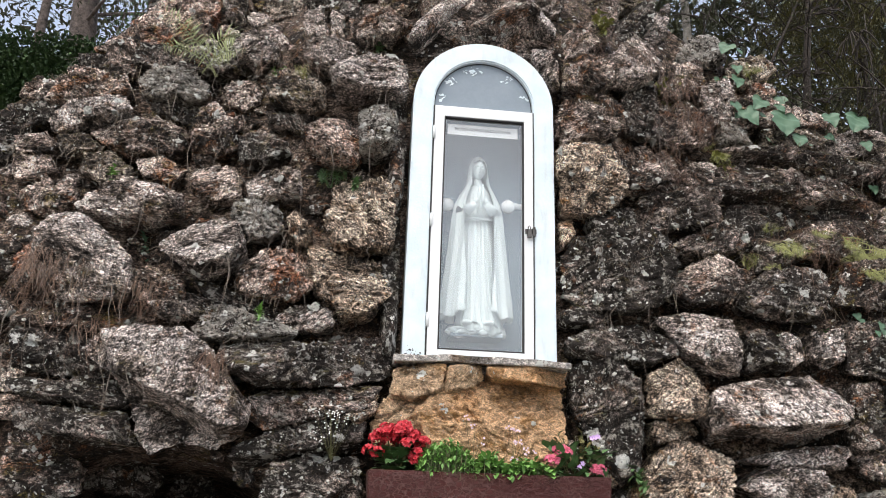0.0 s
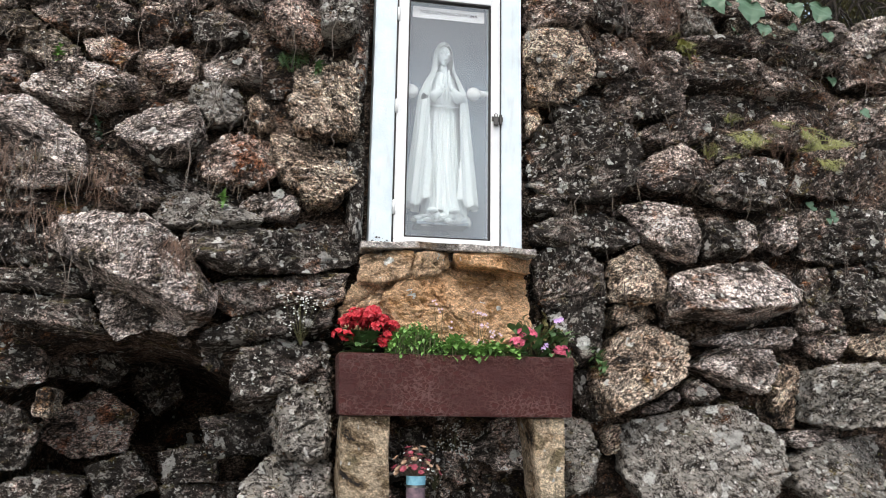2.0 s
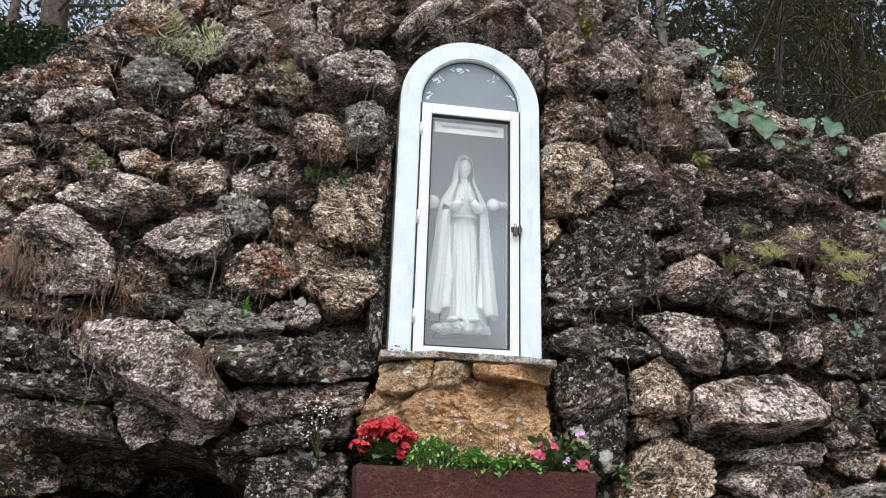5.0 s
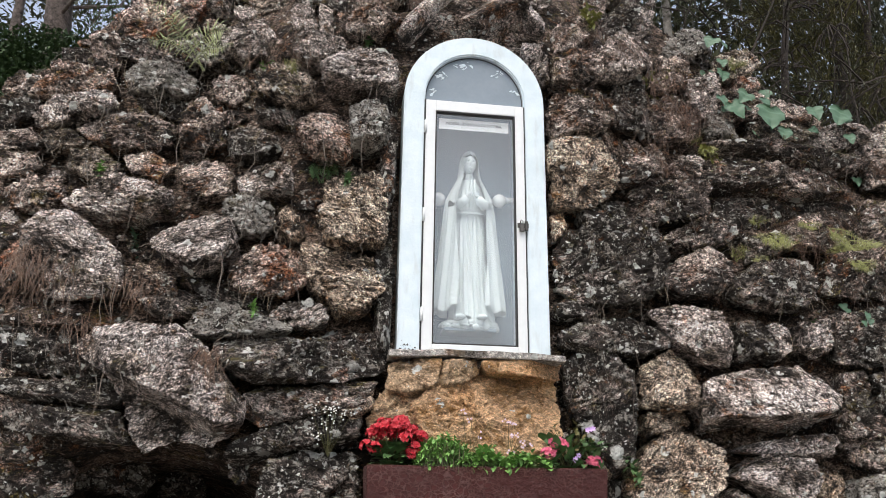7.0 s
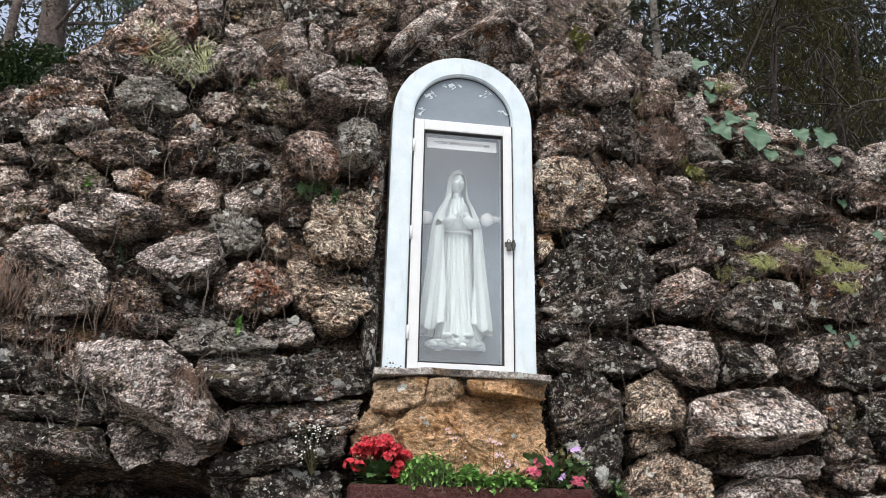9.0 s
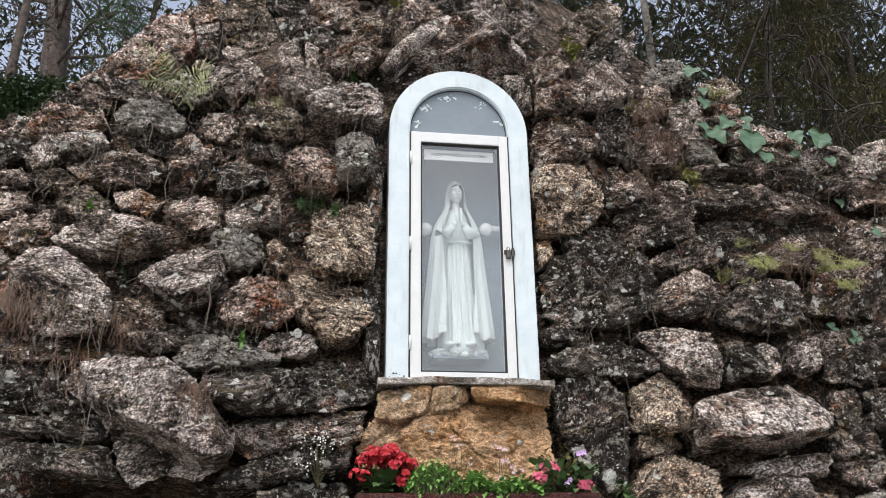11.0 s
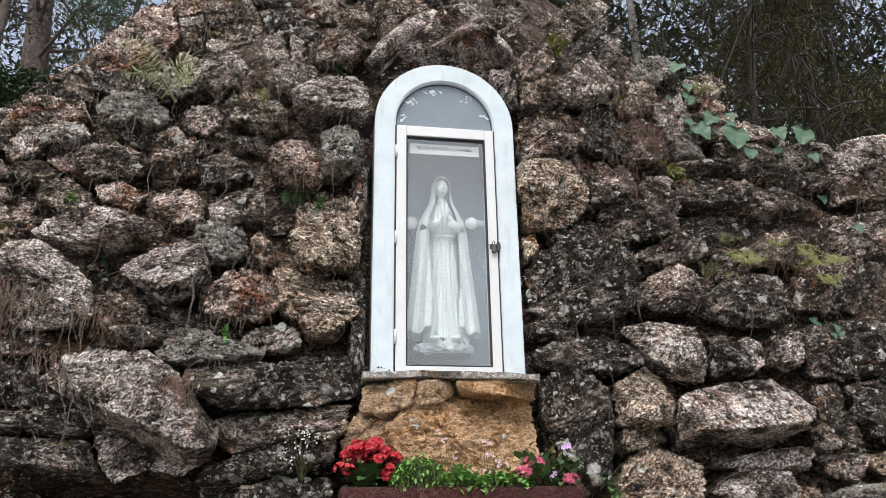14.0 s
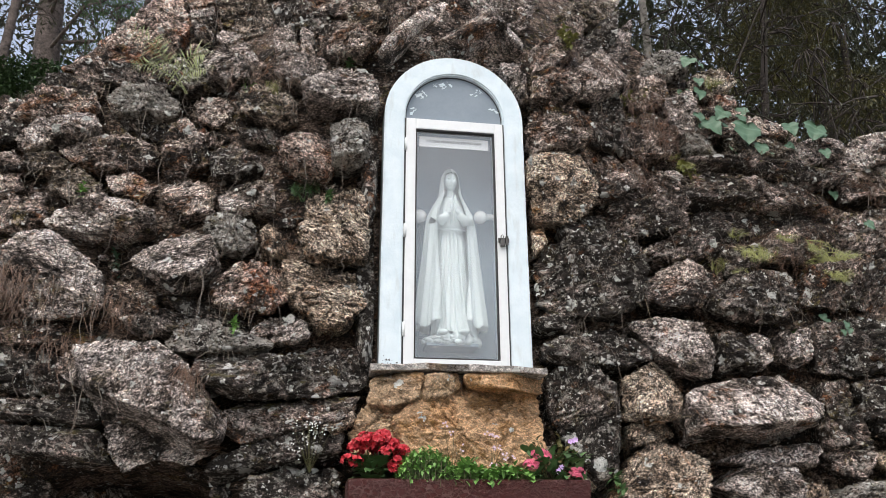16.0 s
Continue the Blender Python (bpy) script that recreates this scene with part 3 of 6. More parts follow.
def stone(material, x, y, z, front, corners, back=None, name="stone", edge=None, rough=1.0, label=""):
    rng = np.random.default_rng(int(abs(x * 1000) * 7 + abs(z * 1000) * 13) % 99991)
    v, f = rock_shape(corners, front, back if back else 0.45 * front + 0.1, 0.0072, rng, edge, rough)
    laid.append((x, z, corners, max(r for _, r in corners)))
    ob = mesh_object(name, v.tolist(), f, material, None, label)
    ob.location = (x, y, z)
    ob.parent = wall
    return ob


stone(RUSTY, -1.566, 0.601, 3.958, 0.12, ((-174, 0.226), (-127, 0.299), (-103, 0.291), (-90, 0.228), (-38, 0.185), (16, 0.216), (64, 0.318), (85, 0.300), (131, 0.138)))
stone(GREY, -1.306, 0.664, 4.128, 0.10, ((-106, 0.138), (-68, 0.193), (-28, 0.097), (81, 0.169), (131, 0.162)))
stone(BROWN, -1.801, 0.476, 3.639, 0.08, ((-121, 0.087), (-30, 0.098), (53, 0.097), (123, 0.069), (168, 0.099)))
stone(BROWN, -1.771, 0.445, 3.538, 0.08, ((-167, 0.122), (-125, 0.090), (-23, 0.085), (40, 0.125), (130, 0.061)))
stone(DARK, -1.625, 0.448, 3.605, 0.08, ((-168, 0.118), (-138, 0.104), (-56, 0.092), (3, 0.113), (51, 0.106), (135, 0.092)))
stone(BROWN, -1.865, 0.383, 3.363, 0.12, ((-159, 0.235), (-130, 0.134), (-37, 0.115), (0, 0.203), (32, 0.175), (107, 0.114), (168, 0.136)))
stone(GREY, -1.826, 0.318, 3.193, 0.15, ((-166, 0.192), (-151, 0.197), (-137, 0.168), (-41, 0.091), (5, 0.197), (35, 0.198), (142, 0.101), (176, 0.156)))
stone(PALE, -1.462, 0.334, 3.384, 0.14, ((-180, 0.180), (-142, 0.160), (-47, 0.133), (-16, 0.193), (15, 0.155), (67, 0.133), (141, 0.143)))
# dark stone put where the shaded gap under the pale stone lies
stone(DARK, -1.420, 0.351, 3.268, 0.08, ((-165, 0.133), (-70, 0.090), (-16, 0.162), (27, 0.144), (164, 0.197)))
stone(BROWN, -1.559, 0.267, 3.076, 0.12, ((-162, 0.188), (-107, 0.124), (-44, 0.165), (-13, 0.239), (14, 0.198), (78, 0.134), (148, 0.179), (175, 0.251)))
stone(BROWN, -1.228, 0.211, 3.091, 0.14, ((-131, 0.129), (-77, 0.133), (-37, 0.153), (35, 0.108), (85, 0.147), (118, 0.141), (171, 0.120)))
stone(DARK, -0.998, 0.143, 3.001, 0.10, ((-136, 0.115), (-64, 0.111), (-13, 0.149), (25, 0.108), (105, 0.115), (155, 0.143)))
stone(MOSSY, -0.868, 0.140, 3.303, 0.14, ((-152, 0.139), (-71, 0.140), (-32, 0.174), (9, 0.141), (73, 0.125), (123, 0.154), (168, 0.160)))
stone(DARK, -0.851, 0.152, 3.163, 0.09, ((-168, 0.126), (-69, 0.102), (-14, 0.159), (17, 0.174), (55, 0.042), (149, 0.210)))
stone(GREY, -0.730, 0.118, 3.506, 0.13, ((-173, 0.131), (-129, 0.102), (-60, 0.090), (-13, 0.145), (23, 0.127), (104, 0.089), (156, 0.134)))
stone(GREY, -0.514, 0.023, 3.356, 0.15, ((-178, 0.216), (-150, 0.189), (-114, 0.138), (-35, 0.194), (7, 0.169), (51, 0.182), (98, 0.149), (153, 0.136)))
stone(GREY, -0.818, 0.244, 3.744, 0.10, ((-111, 0.112), (-68, 0.140), (-39, 0.095), (85, 0.147), (126, 0.119)))
stone(BROWN, -0.505, 0.066, 3.665, 0.10, ((-132, 0.128), (-44, 0.124), (-1, 0.161), (51, 0.114), (124, 0.122), (177, 0.153)))
stone(GREY, -0.705, 0.187, 3.719, 0.07, ((-110, 0.087), (-66, 0.105), (58, 0.069), (112, 0.120)))
stone(GREY, -1.075, 0.420, 3.818, 0.10, ((-132, 0.062), (-62, 0.211), (-36, 0.149), (105, 0.165), (138, 0.183)))
stone(GREY, -1.109, 0.333, 3.637, 0.12, ((-149, 0.110), (-82, 0.121), (-37, 0.158), (1, 0.121), (104, 0.152), (150, 0.140)))
stone(DARK, -0.749, 0.334, 3.962, 0.08, ((-161, 0.142), (-87, 0.115), (-43, 0.208), (7, 0.151), (81, 0.121), (144, 0.209)))
stone(MOSSY, -0.427, 0.163, 3.880, 0.10, ((-125, 0.137), (-80, 0.116), (-4, 0.113), (69, 0.139), (147, 0.116)))
stone(MOSSY, -1.080, 0.619, 4.175, 0.09, ((-158, 0.153), (-92, 0.197), (-43, 0.239), (23, 0.165), (99, 0.208), (144, 0.234)))
stone(BROWN, -0.590, 0.339, 4.117, 0.09, ((-159, 0.138), (-77, 0.173), (-31, 0.182), (53, 0.154), (140, 0.206)))
stone(RUSTY, -0.660, 0.034, 3.024, 0.15, ((-158, 0.164), (-109, 0.122), (-56, 0.162), (-29, 0.144), (60, 0.187), (93, 0.125), (166, 0.153)))
stone(PALE, -0.481, -0.001, 3.067, 0.16, ((-122, 0.148), (-77, 0.124), (-41, 0.129), (43, 0.117), (73, 0.140), (132, 0.138)), rough=0.72)
stone(BROWN, -1.168, 0.127, 2.807, 0.12, ((-140, 0.114), (-90, 0.123), (-39, 0.162), (12, 0.124), (85, 0.126), (137, 0.156), (165, 0.137)))
stone(GREY, -0.907, 0.057, 2.791, 0.14, ((-138, 0.133), (-78, 0.075), (-19, 0.132), (39, 0.135), (116, 0.090), (180, 0.135)))
stone(GREY, -1.494, 0.122, 2.685, 0.17, ((-173, 0.249), (-164, 0.224), (-131, 0.125), (-48, 0.129), (-13, 0.224), (13, 0.216), (50, 0.129), (117, 0.124), (155, 0.161)))
stone(BROWN, -1.885, 0.203, 2.723, 0.11, ((-145, 0.135), (-56, 0.097), (-12, 0.145), (40, 0.125), (115, 0.096), (173, 0.140)))
stone(MOSSY, -1.685, 0.232, 2.883, 0.11, ((-167, 0.118), (-104, 0.087), (-33, 0.145), (11, 0.113), (82, 0.092), (145, 0.137)))
stone(BROWN, -1.445, 0.210, 2.889, 0.09, ((-135, 0.091), (-51, 0.098), (1, 0.126), (90, 0.080), (155, 0.129)))
stone(RUSTY, -1.250, 0.205, 2.945, 0.07, ((-93, 0.062), (-13, 0.074), (72, 0.053), (158, 0.084)))
stone(BROWN, -2.040, 0.297, 3.004, 0.09, ((-132, 0.099), (-50, 0.081), (0, 0.114), (64, 0.086), (156, 0.111)))
stone(BROWN, -2.002, 0.258, 2.872, 0.09, ((-129, 0.101), (-52, 0.086), (-5, 0.114), (58, 0.090), (151, 0.119)))
stone(MOSSY, -1.851, 0.296, 3.020, 0.09, ((-134, 0.090), (-64, 0.064), (-1, 0.122), (72, 0.070), (158, 0.107)))
stone(DARK, -2.096, 0.355, 3.189, 0.08, ((-124, 0.112), (-20, 0.088), (26, 0.115), (79, 0.078), (165, 0.102)))
stone(PALE, -0.962, 0.026, 2.613, 0.15, ((-157, 0.100), (-112, 0.100), (-57, 0.107), (-16, 0.121), (22, 0.110), (82, 0.092), (130, 0.115), (158, 0.124)))
stone(TAN, -0.784, 0.014, 2.581, 0.12, ((-140, 0.056), (-92, 0.082), (-43, 0.083), (16, 0.056), (105, 0.099), (137, 0.077)))
stone(GREY, -1.151, -0.003, 2.472, 0.20, ((-168, 0.177), (-132, 0.132), (-90, 0.150), (-38, 0.151), (-4, 0.174), (38, 0.167), (79, 0.142), (132, 0.131), (174, 0.202)), rough=0.72)
stone(GREY, -1.657, 0.073, 2.408, 0.15, ((-176, 0.198), (-141, 0.172), (-112, 0.186), (-52, 0.220), (-30, 0.277), (8, 0.197), (68, 0.160), (102, 0.213), (130, 0.241), (151, 0.242)), rough=0.72)
stone(RUSTY, -1.890, 0.118, 2.388, 0.09, ((-102, 0.126), (-72, 0.119), (-37, 0.095), (88, 0.153), (138, 0.095)))
stone(BROWN, -1.345, 0.065, 2.314, 0.08, ((-138, 0.099), (-95, 0.089), (-18, 0.123), (23, 0.105), (114, 0.097), (152, 0.120)))
stone(GREY, -1.219, 0.025, 2.223, 0.10, ((-127, 0.087), (-22, 0.125), (13, 0.133), (93, 0.076), (176, 0.157)))
stone(RUSTY, -0.854, -0.012, 2.369, 0.12, ((-180, 0.168), (-150, 0.171), (-120, 0.139), (-59, 0.132), (-13, 0.154), (29, 0.174), (81, 0.138), (137, 0.126)))
stone(TAN, -0.524, -0.002, 2.668, 0.13, ((-164, 0.168), (-122, 0.215), (-90, 0.201), (-48, 0.216), (10, 0.148), (63, 0.250), (97, 0.184), (130, 0.207), (156, 0.160)))
stone(TAN, -0.562, -0.022, 2.354, 0.14, ((-142, 0.151), (-95, 0.173), (-55, 0.187), (-7, 0.179), (40, 0.193), (115, 0.143), (137, 0.230), (170, 0.183)))
stone(PALE, -0.975, -0.026, 2.142, 0.15, ((-178, 0.196), (-167, 0.196), (-145, 0.115), (-67, 0.075), (-11, 0.238), (1, 0.253), (11, 0.135), (97, 0.081), (146, 0.164)))
stone(GREY, -0.717, -0.018, 2.191, 0.12, ((-177, 0.127), (-160, 0.119), (-82, 0.062), (-19, 0.125), (20, 0.105), (65, 0.078), (144, 0.086)))
stone(DARK, -1.003, 0.022, 2.251, 0.10, ((-169, 0.093), (-62, 0.091), (-20, 0.178), (2, 0.149), (98, 0.047), (154, 0.235)))
stone(GREY, -1.200, -0.077, 1.889, 0.30, ((-160, 0.176), (-120, 0.221), (-105, 0.263), (-80, 0.228), (-54, 0.280), (-32, 0.343), (-20, 0.336), (-8, 0.298), (16, 0.207), (45, 0.204), (79, 0.226), (117, 0.252), (145, 0.349), (158, 0.402), (164, 0.351), (169, 0.241)), rough=0.72)
stone(DARK, -0.699, -0.060, 2.012, 0.20, ((-172, 0.355), (-161, 0.270), (-144, 0.203), (-74, 0.116), (-21, 0.226), (-7, 0.338), (16, 0.363), (24, 0.318), (112, 0.071), (153, 0.209), (161, 0.315), (172, 0.349)))
stone(UMBER, -0.675, -0.051, 1.838, 0.17, ((-165, 0.244), (-148, 0.204), (-124, 0.119), (-26, 0.117), (-6, 0.244), (20, 0.294), (27, 0.209), (83, 0.066), (163, 0.199), (176, 0.257)))
stone(TAN, -0.483, -0.047, 1.844, 0.16, ((-173, 0.098), (-142, 0.091), (-90, 0.066), (-20, 0.084), (52, 0.104), (120, 0.059)))
stone(DARK, -1.693, 0.068, 2.019, 0.14, ((-156, 0.167), (-102, 0.089), (-42, 0.158), (-17, 0.260), (-9, 0.147), (39, 0.134), (97, 0.116), (156, 0.203)))
stone(DARK, -1.587, 0.041, 1.865, 0.16, ((-177, 0.236), (-161, 0.129), (-59, 0.060), (-26, 0.160), (-11, 0.225), (22, 0.165), (38, 0.097), (156, 0.105), (169, 0.253)))
# underside of the overhang, its shade given by dark granite
stone(DARK, -1.554, 0.028, 1.743, 0.17, ((-175, 0.240), (-143, 0.081), (-42, 0.123), (-17, 0.270), (17, 0.188), (143, 0.110), (163, 0.273)))
stone(BROWN, -1.656, 0.086, 2.175, 0.10, ((-168, 0.240), (-78, 0.061), (-8, 0.220), (11, 0.256), (40, 0.105), (159, 0.077), (170, 0.258)))
stone(BROWN, 0.016, 0.024, 3.692, 0.15, ((-169, 0.301), (-158, 0.418), (-144, 0.225), (-142, 0.420), (-110, 0.086), (-40, 0.128), (-23, 0.355), (-2, 0.358), (47, 0.224), (91, 0.243)), rough=0.4)
stone(GREY, -0.180, 0.027, 3.763, 0.14, ((-145, 0.189), (-132, 0.288), (-122, 0.282), (-70, 0.043), (40, 0.274), (57, 0.275)), rough=0.45)
stone(GREY, 0.199, 0.066, 3.838, 0.14, ((-111, 0.061), (-51, 0.255), (-24, 0.174), (117, 0.186), (154, 0.220)), rough=0.45)
stone(BROWN, -0.197, 0.228, 4.032, 0.12, ((-119, 0.263), (-87, 0.110), (18, 0.194), (71, 0.199), (170, 0.128)))
stone(GREY, 0.328, 0.261, 4.095, 0.12, ((-110, 0.165), (-64, 0.239), (24, 0.193), (93, 0.197), (166, 0.228)))
stone(GREY, 0.312, 0.039, 3.488, 0.08, ((-95, 0.125), (-68, 0.143), (19, 0.059), (86, 0.113), (126, 0.143), (170, 0.044)))
stone(BROWN, 0.499, 0.034, 3.467, 0.13, ((-140, 0.168), (-84, 0.115), (-12, 0.143), (36, 0.160), (94, 0.118), (157, 0.135)))
stone(GREY, 0.788, 0.151, 3.622, 0.15, ((-178, 0.160), (-157, 0.160), (-129, 0.220), (-93, 0.177), (-22, 0.159), (42, 0.179), (80, 0.233)))
stone(BROWN, 0.510, 0.025, 3.230, 0.13, ((-164, 0.181), (-130, 0.208), (-70, 0.140), (-11, 0.191), (25, 0.183), (69, 0.183), (121, 0.146), (161, 0.165)))
stone(DARK, 0.789, 0.136, 3.356, 0.10, ((-169, 0.110), (-119, 0.179), (-74, 0.160), (16, 0.112), (65, 0.202), (128, 0.128)))
stone(UMBER, 1.035, 0.222, 3.336, 0.10, ((-149, 0.214), (-116, 0.189), (-39, 0.165), (25, 0.211), (72, 0.194), (157, 0.169)))
stone(PALE, 1.358, 0.546, 4.013, 0.12, ((-157, 0.194), (-120, 0.201), (-35, 0.141), (29, 0.165), (64, 0.223), (116, 0.119)))
stone(BROWN, 1.131, 0.355, 3.691, 0.10, ((-144, 0.211), (-113, 0.180), (-17, 0.136), (50, 0.232), (135, 0.123)))
stone(GREY, 1.295, 0.323, 3.554, 0.12, ((-147, 0.117), (-106, 0.169), (-67, 0.141), (3, 0.088), (65, 0.191), (127, 0.123)))
stone(MOSSY, 1.577, 0.464, 3.844, 0.10, ((-144, 0.165), (-73, 0.103), (5, 0.153), (56, 0.143), (155, 0.126)))
stone(RUSTY, 1.623, 0.401, 3.711, 0.08, ((-133, 0.122), (-47, 0.068), (45, 0.122), (134, 0.070)))
stone(BROWN, 1.527, 0.323, 3.508, 0.09, ((-153, 0.207), (-116, 0.134), (-39, 0.147), (16, 0.218), (73, 0.131), (150, 0.164)))
stone(BROWN, 1.813, 0.323, 3.510, 0.09, ((-141, 0.152), (-24, 0.124), (38, 0.149), (152, 0.122)))
stone(PALE, 1.362, 0.277, 3.351, 0.09, ((-142, 0.134), (-34, 0.108), (35, 0.133), (143, 0.109)))
stone(MOSSY, 1.706, 0.285, 3.361, 0.08, ((-153, 0.234), (-8, 0.212), (25, 0.240), (170, 0.208)))
stone(BROWN, 0.579, 0.169, 3.806, 0.09, ((-165, 0.158), (-127, 0.320), (-104, 0.211), (15, 0.152), (60, 0.371)))
stone(DARK, 0.936, 0.505, 4.120, 0.10, ((-117, 0.289), (-6, 0.110), (59, 0.294), (173, 0.118)))
stone(GREY, 1.131, 0.640, 4.204, 0.08, ((-114, 0.273), (-39, 0.072), (63, 0.267), (137, 0.080)))
stone(MOSSY, 0.886, 0.613, 4.360, 0.09, ((-154, 0.318), (-128, 0.439), (-17, 0.150), (36, 0.382), (63, 0.350)))
stone(TAN, 0.485, -0.008, 2.908, 0.16, ((-171, 0.162), (-124, 0.226), (-76, 0.189), (-27, 0.180), (10, 0.195), (54, 0.197), (88, 0.182), (136, 0.216)), rough=0.72)
stone(UMBER, 0.804, 0.069, 2.994, 0.14, ((-175, 0.149), (-140, 0.186), (-104, 0.135), (-28, 0.125), (20, 0.155), (55, 0.186), (120, 0.106)))
stone(GREY, 1.064, 0.146, 3.031, 0.12, ((-128, 0.105), (-27, 0.080), (34, 0.113), (85, 0.072), (175, 0.097)))
stone(UMBER, 0.908, 0.045, 2.814, 0.17, ((-163, 0.239), (-140, 0.184), (-53, 0.123), (-19, 0.194), (29, 0.258), (35, 0.177), (130, 0.141), (169, 0.192)))
stone(DARK, 0.607, 0.048, 2.739, 0.09, ((-146, 0.147), (-14, 0.118), (35, 0.147), (168, 0.120)))
stone(UMBER, 1.509, 0.162, 3.016, 0.13, ((-174, 0.405), (-161, 0.362), (-131, 0.200), (-35, 0.162), (-18, 0.363), (0, 0.488), (19, 0.344), (71, 0.107), (134, 0.241), (166, 0.366)))
stone(UMBER, 1.599, 0.215, 3.182, 0.12, ((-178, 0.629), (-172, 0.420), (-133, 0.074), (-15, 0.244), (-12, 0.462), (1, 0.532), (16, 0.220), (113, 0.105), (169, 0.313)))
stone(GREY, 2.309, 0.257, 3.358, 0.14, ((-172, 0.231), (-154, 0.248), (-133, 0.186), (-27, 0.155), (34, 0.282), (111, 0.105)))
stone(GREY, 2.012, 0.260, 3.339, 0.12, ((-179, 0.163), (-157, 0.176), (-96, 0.093), (-11, 0.158), (34, 0.156), (97, 0.097)))
stone(UMBER, 2.252, 0.215, 3.152, 0.10, ((-143, 0.217), (-42, 0.149), (33, 0.251), (156, 0.179)))
# shaded recess, filled with a shallow dark stone
stone(DARK, 1.542, 0.193, 2.861, 0.06, ((-168, 0.411), (-156, 0.302), (-123, 0.106), (-4, 0.340), (10, 0.504), (22, 0.240), (167, 0.295)))
stone(UMBER, 1.686, 0.056, 2.715, 0.12, ((-179, 0.222), (-155, 0.251), (-115, 0.125), (-28, 0.168), (16, 0.260), (49, 0.160), (130, 0.132)))
stone(UMBER, 2.112, 0.104, 2.821, 0.11, ((-138, 0.270), (-57, 0.146), (38, 0.282), (132, 0.155)))
stone(DARK, 0.595, -0.033, 2.482, 0.18, ((-152, 0.277), (-121, 0.236), (-67, 0.219), (-35, 0.251), (7, 0.267), (32, 0.265), (58, 0.246), (110, 0.215), (148, 0.242), (176, 0.266)))
stone(TAN, 0.380, 0.014, 2.655, 0.08, ((-106, 0.098), (-36, 0.049), (74, 0.091), (130, 0.056)))
stone(UMBER, 1.072, 0.037, 2.639, 0.13, ((-164, 0.270), (-153, 0.216), (-133, 0.078), (-56, 0.096), (-22, 0.190), (9, 0.208), (47, 0.165), (106, 0.085), (177, 0.199)))
stone(BROWN, 0.994, -0.032, 2.442, 0.17, ((-174, 0.170), (-156, 0.182), (-133, 0.153), (-77, 0.115), (-17, 0.155), (21, 0.171), (67, 0.146), (129, 0.119)), rough=0.72)
stone(DARK, 1.359, -0.060, 2.418, 0.14, ((-179, 0.230), (-160, 0.247), (-138, 0.188), (-65, 0.145), (-23, 0.187), (28, 0.256), (67, 0.154), (141, 0.152)))
stone(UMBER, 1.841, -0.042, 2.493, 0.11, ((-157, 0.302), (-122, 0.163), (-27, 0.208), (21, 0.327), (87, 0.130), (161, 0.236)))
stone(DARK, 1.386, 0.069, 2.629, 0.08, ((-140, 0.148), (-24, 0.109), (41, 0.136), (144, 0.100)))
stone(DARK, 0.442, -0.011, 2.269, 0.11, ((-155, 0.109), (-51, 0.066), (-1, 0.129), (73, 0.071), (171, 0.109)))
stone(DARK, 0.590, -0.033, 2.145, 0.15, ((-169, 0.238), (-129, 0.114), (-39, 0.137), (-8, 0.253), (8, 0.229), (56, 0.119), (134, 0.126), (174, 0.243)))
stone(GREY, 0.954, -0.048, 2.182, 0.17, ((-145, 0.108), (-82, 0.137), (-51, 0.201), (-9, 0.161), (41, 0.156), (110, 0.123), (160, 0.254), (170, 0.188)), rough=0.72)
stone(DARK, 1.208, -0.069, 2.151, 0.14, ((-134, 0.141), (-55, 0.114), (-28, 0.108), (31, 0.117), (62, 0.123), (135, 0.124)))
stone(GREY, 1.314, -0.091, 2.155, 0.15, ((-152, 0.038), (-106, 0.102), (-41, 0.064), (60, 0.070), (117, 0.095)))
stone(GREY, 1.448, -0.103, 2.165, 0.13, ((-148, 0.105), (-100, 0.096), (-37, 0.086), (46, 0.122), (134, 0.092)))
stone(DARK, 1.747, -0.123, 2.182, 0.11, ((-153, 0.261), (-117, 0.158), (-30, 0.208), (26, 0.275), (92, 0.134), (154, 0.218)))
stone(DARK, 0.522, -0.041, 1.867, 0.15, ((-129, 0.147), (-86, 0.298), (-65, 0.246), (-4, 0.144), (47, 0.182), (76, 0.214), (102, 0.245), (132, 0.228), (172, 0.157)))
stone(TAN, 0.814, -0.057, 1.961, 0.19, ((-143, 0.170), (-99, 0.139), (-42, 0.138), (7, 0.152), (51, 0.152), (79, 0.154), (155, 0.145)), rough=0.72)
stone(TAN, 0.794, -0.030, 1.799, 0.12, ((-160, 0.109), (-123, 0.125), (-77, 0.035), (2, 0.144), (27, 0.136), (156, 0.106)))
stone(GREY, 1.205, -0.115, 1.896, 0.22, ((-172, 0.294), (-153, 0.298), (-122, 0.128), (-38, 0.206), (-13, 0.280), (7, 0.314), (41, 0.207), (116, 0.146), (163, 0.268)), rough=0.72)
stone(GREY, 1.347, -0.101, 2.000, 0.14, ((-98, 0.052), (-17, 0.065), (82, 0.047), (155, 0.067)))
stone(UMBER, 1.592, -0.130, 1.884, 0.11, ((-150, 0.106), (-120, 0.183), (-77, 0.153), (-1, 0.086), (63, 0.190), (107, 0.148)))
stone(DARK, 1.794, -0.141, 1.945, 0.11, ((-138, 0.150), (-58, 0.140), (44, 0.176), (144, 0.138)))
stone(TAN, 0.780, -0.072, 1.586, 0.20, ((-168, 0.226), (-144, 0.234), (-125, 0.270), (-78, 0.142), (-12, 0.196), (25, 0.262), (77, 0.209), (123, 0.153), (178, 0.190)), rough=0.72)
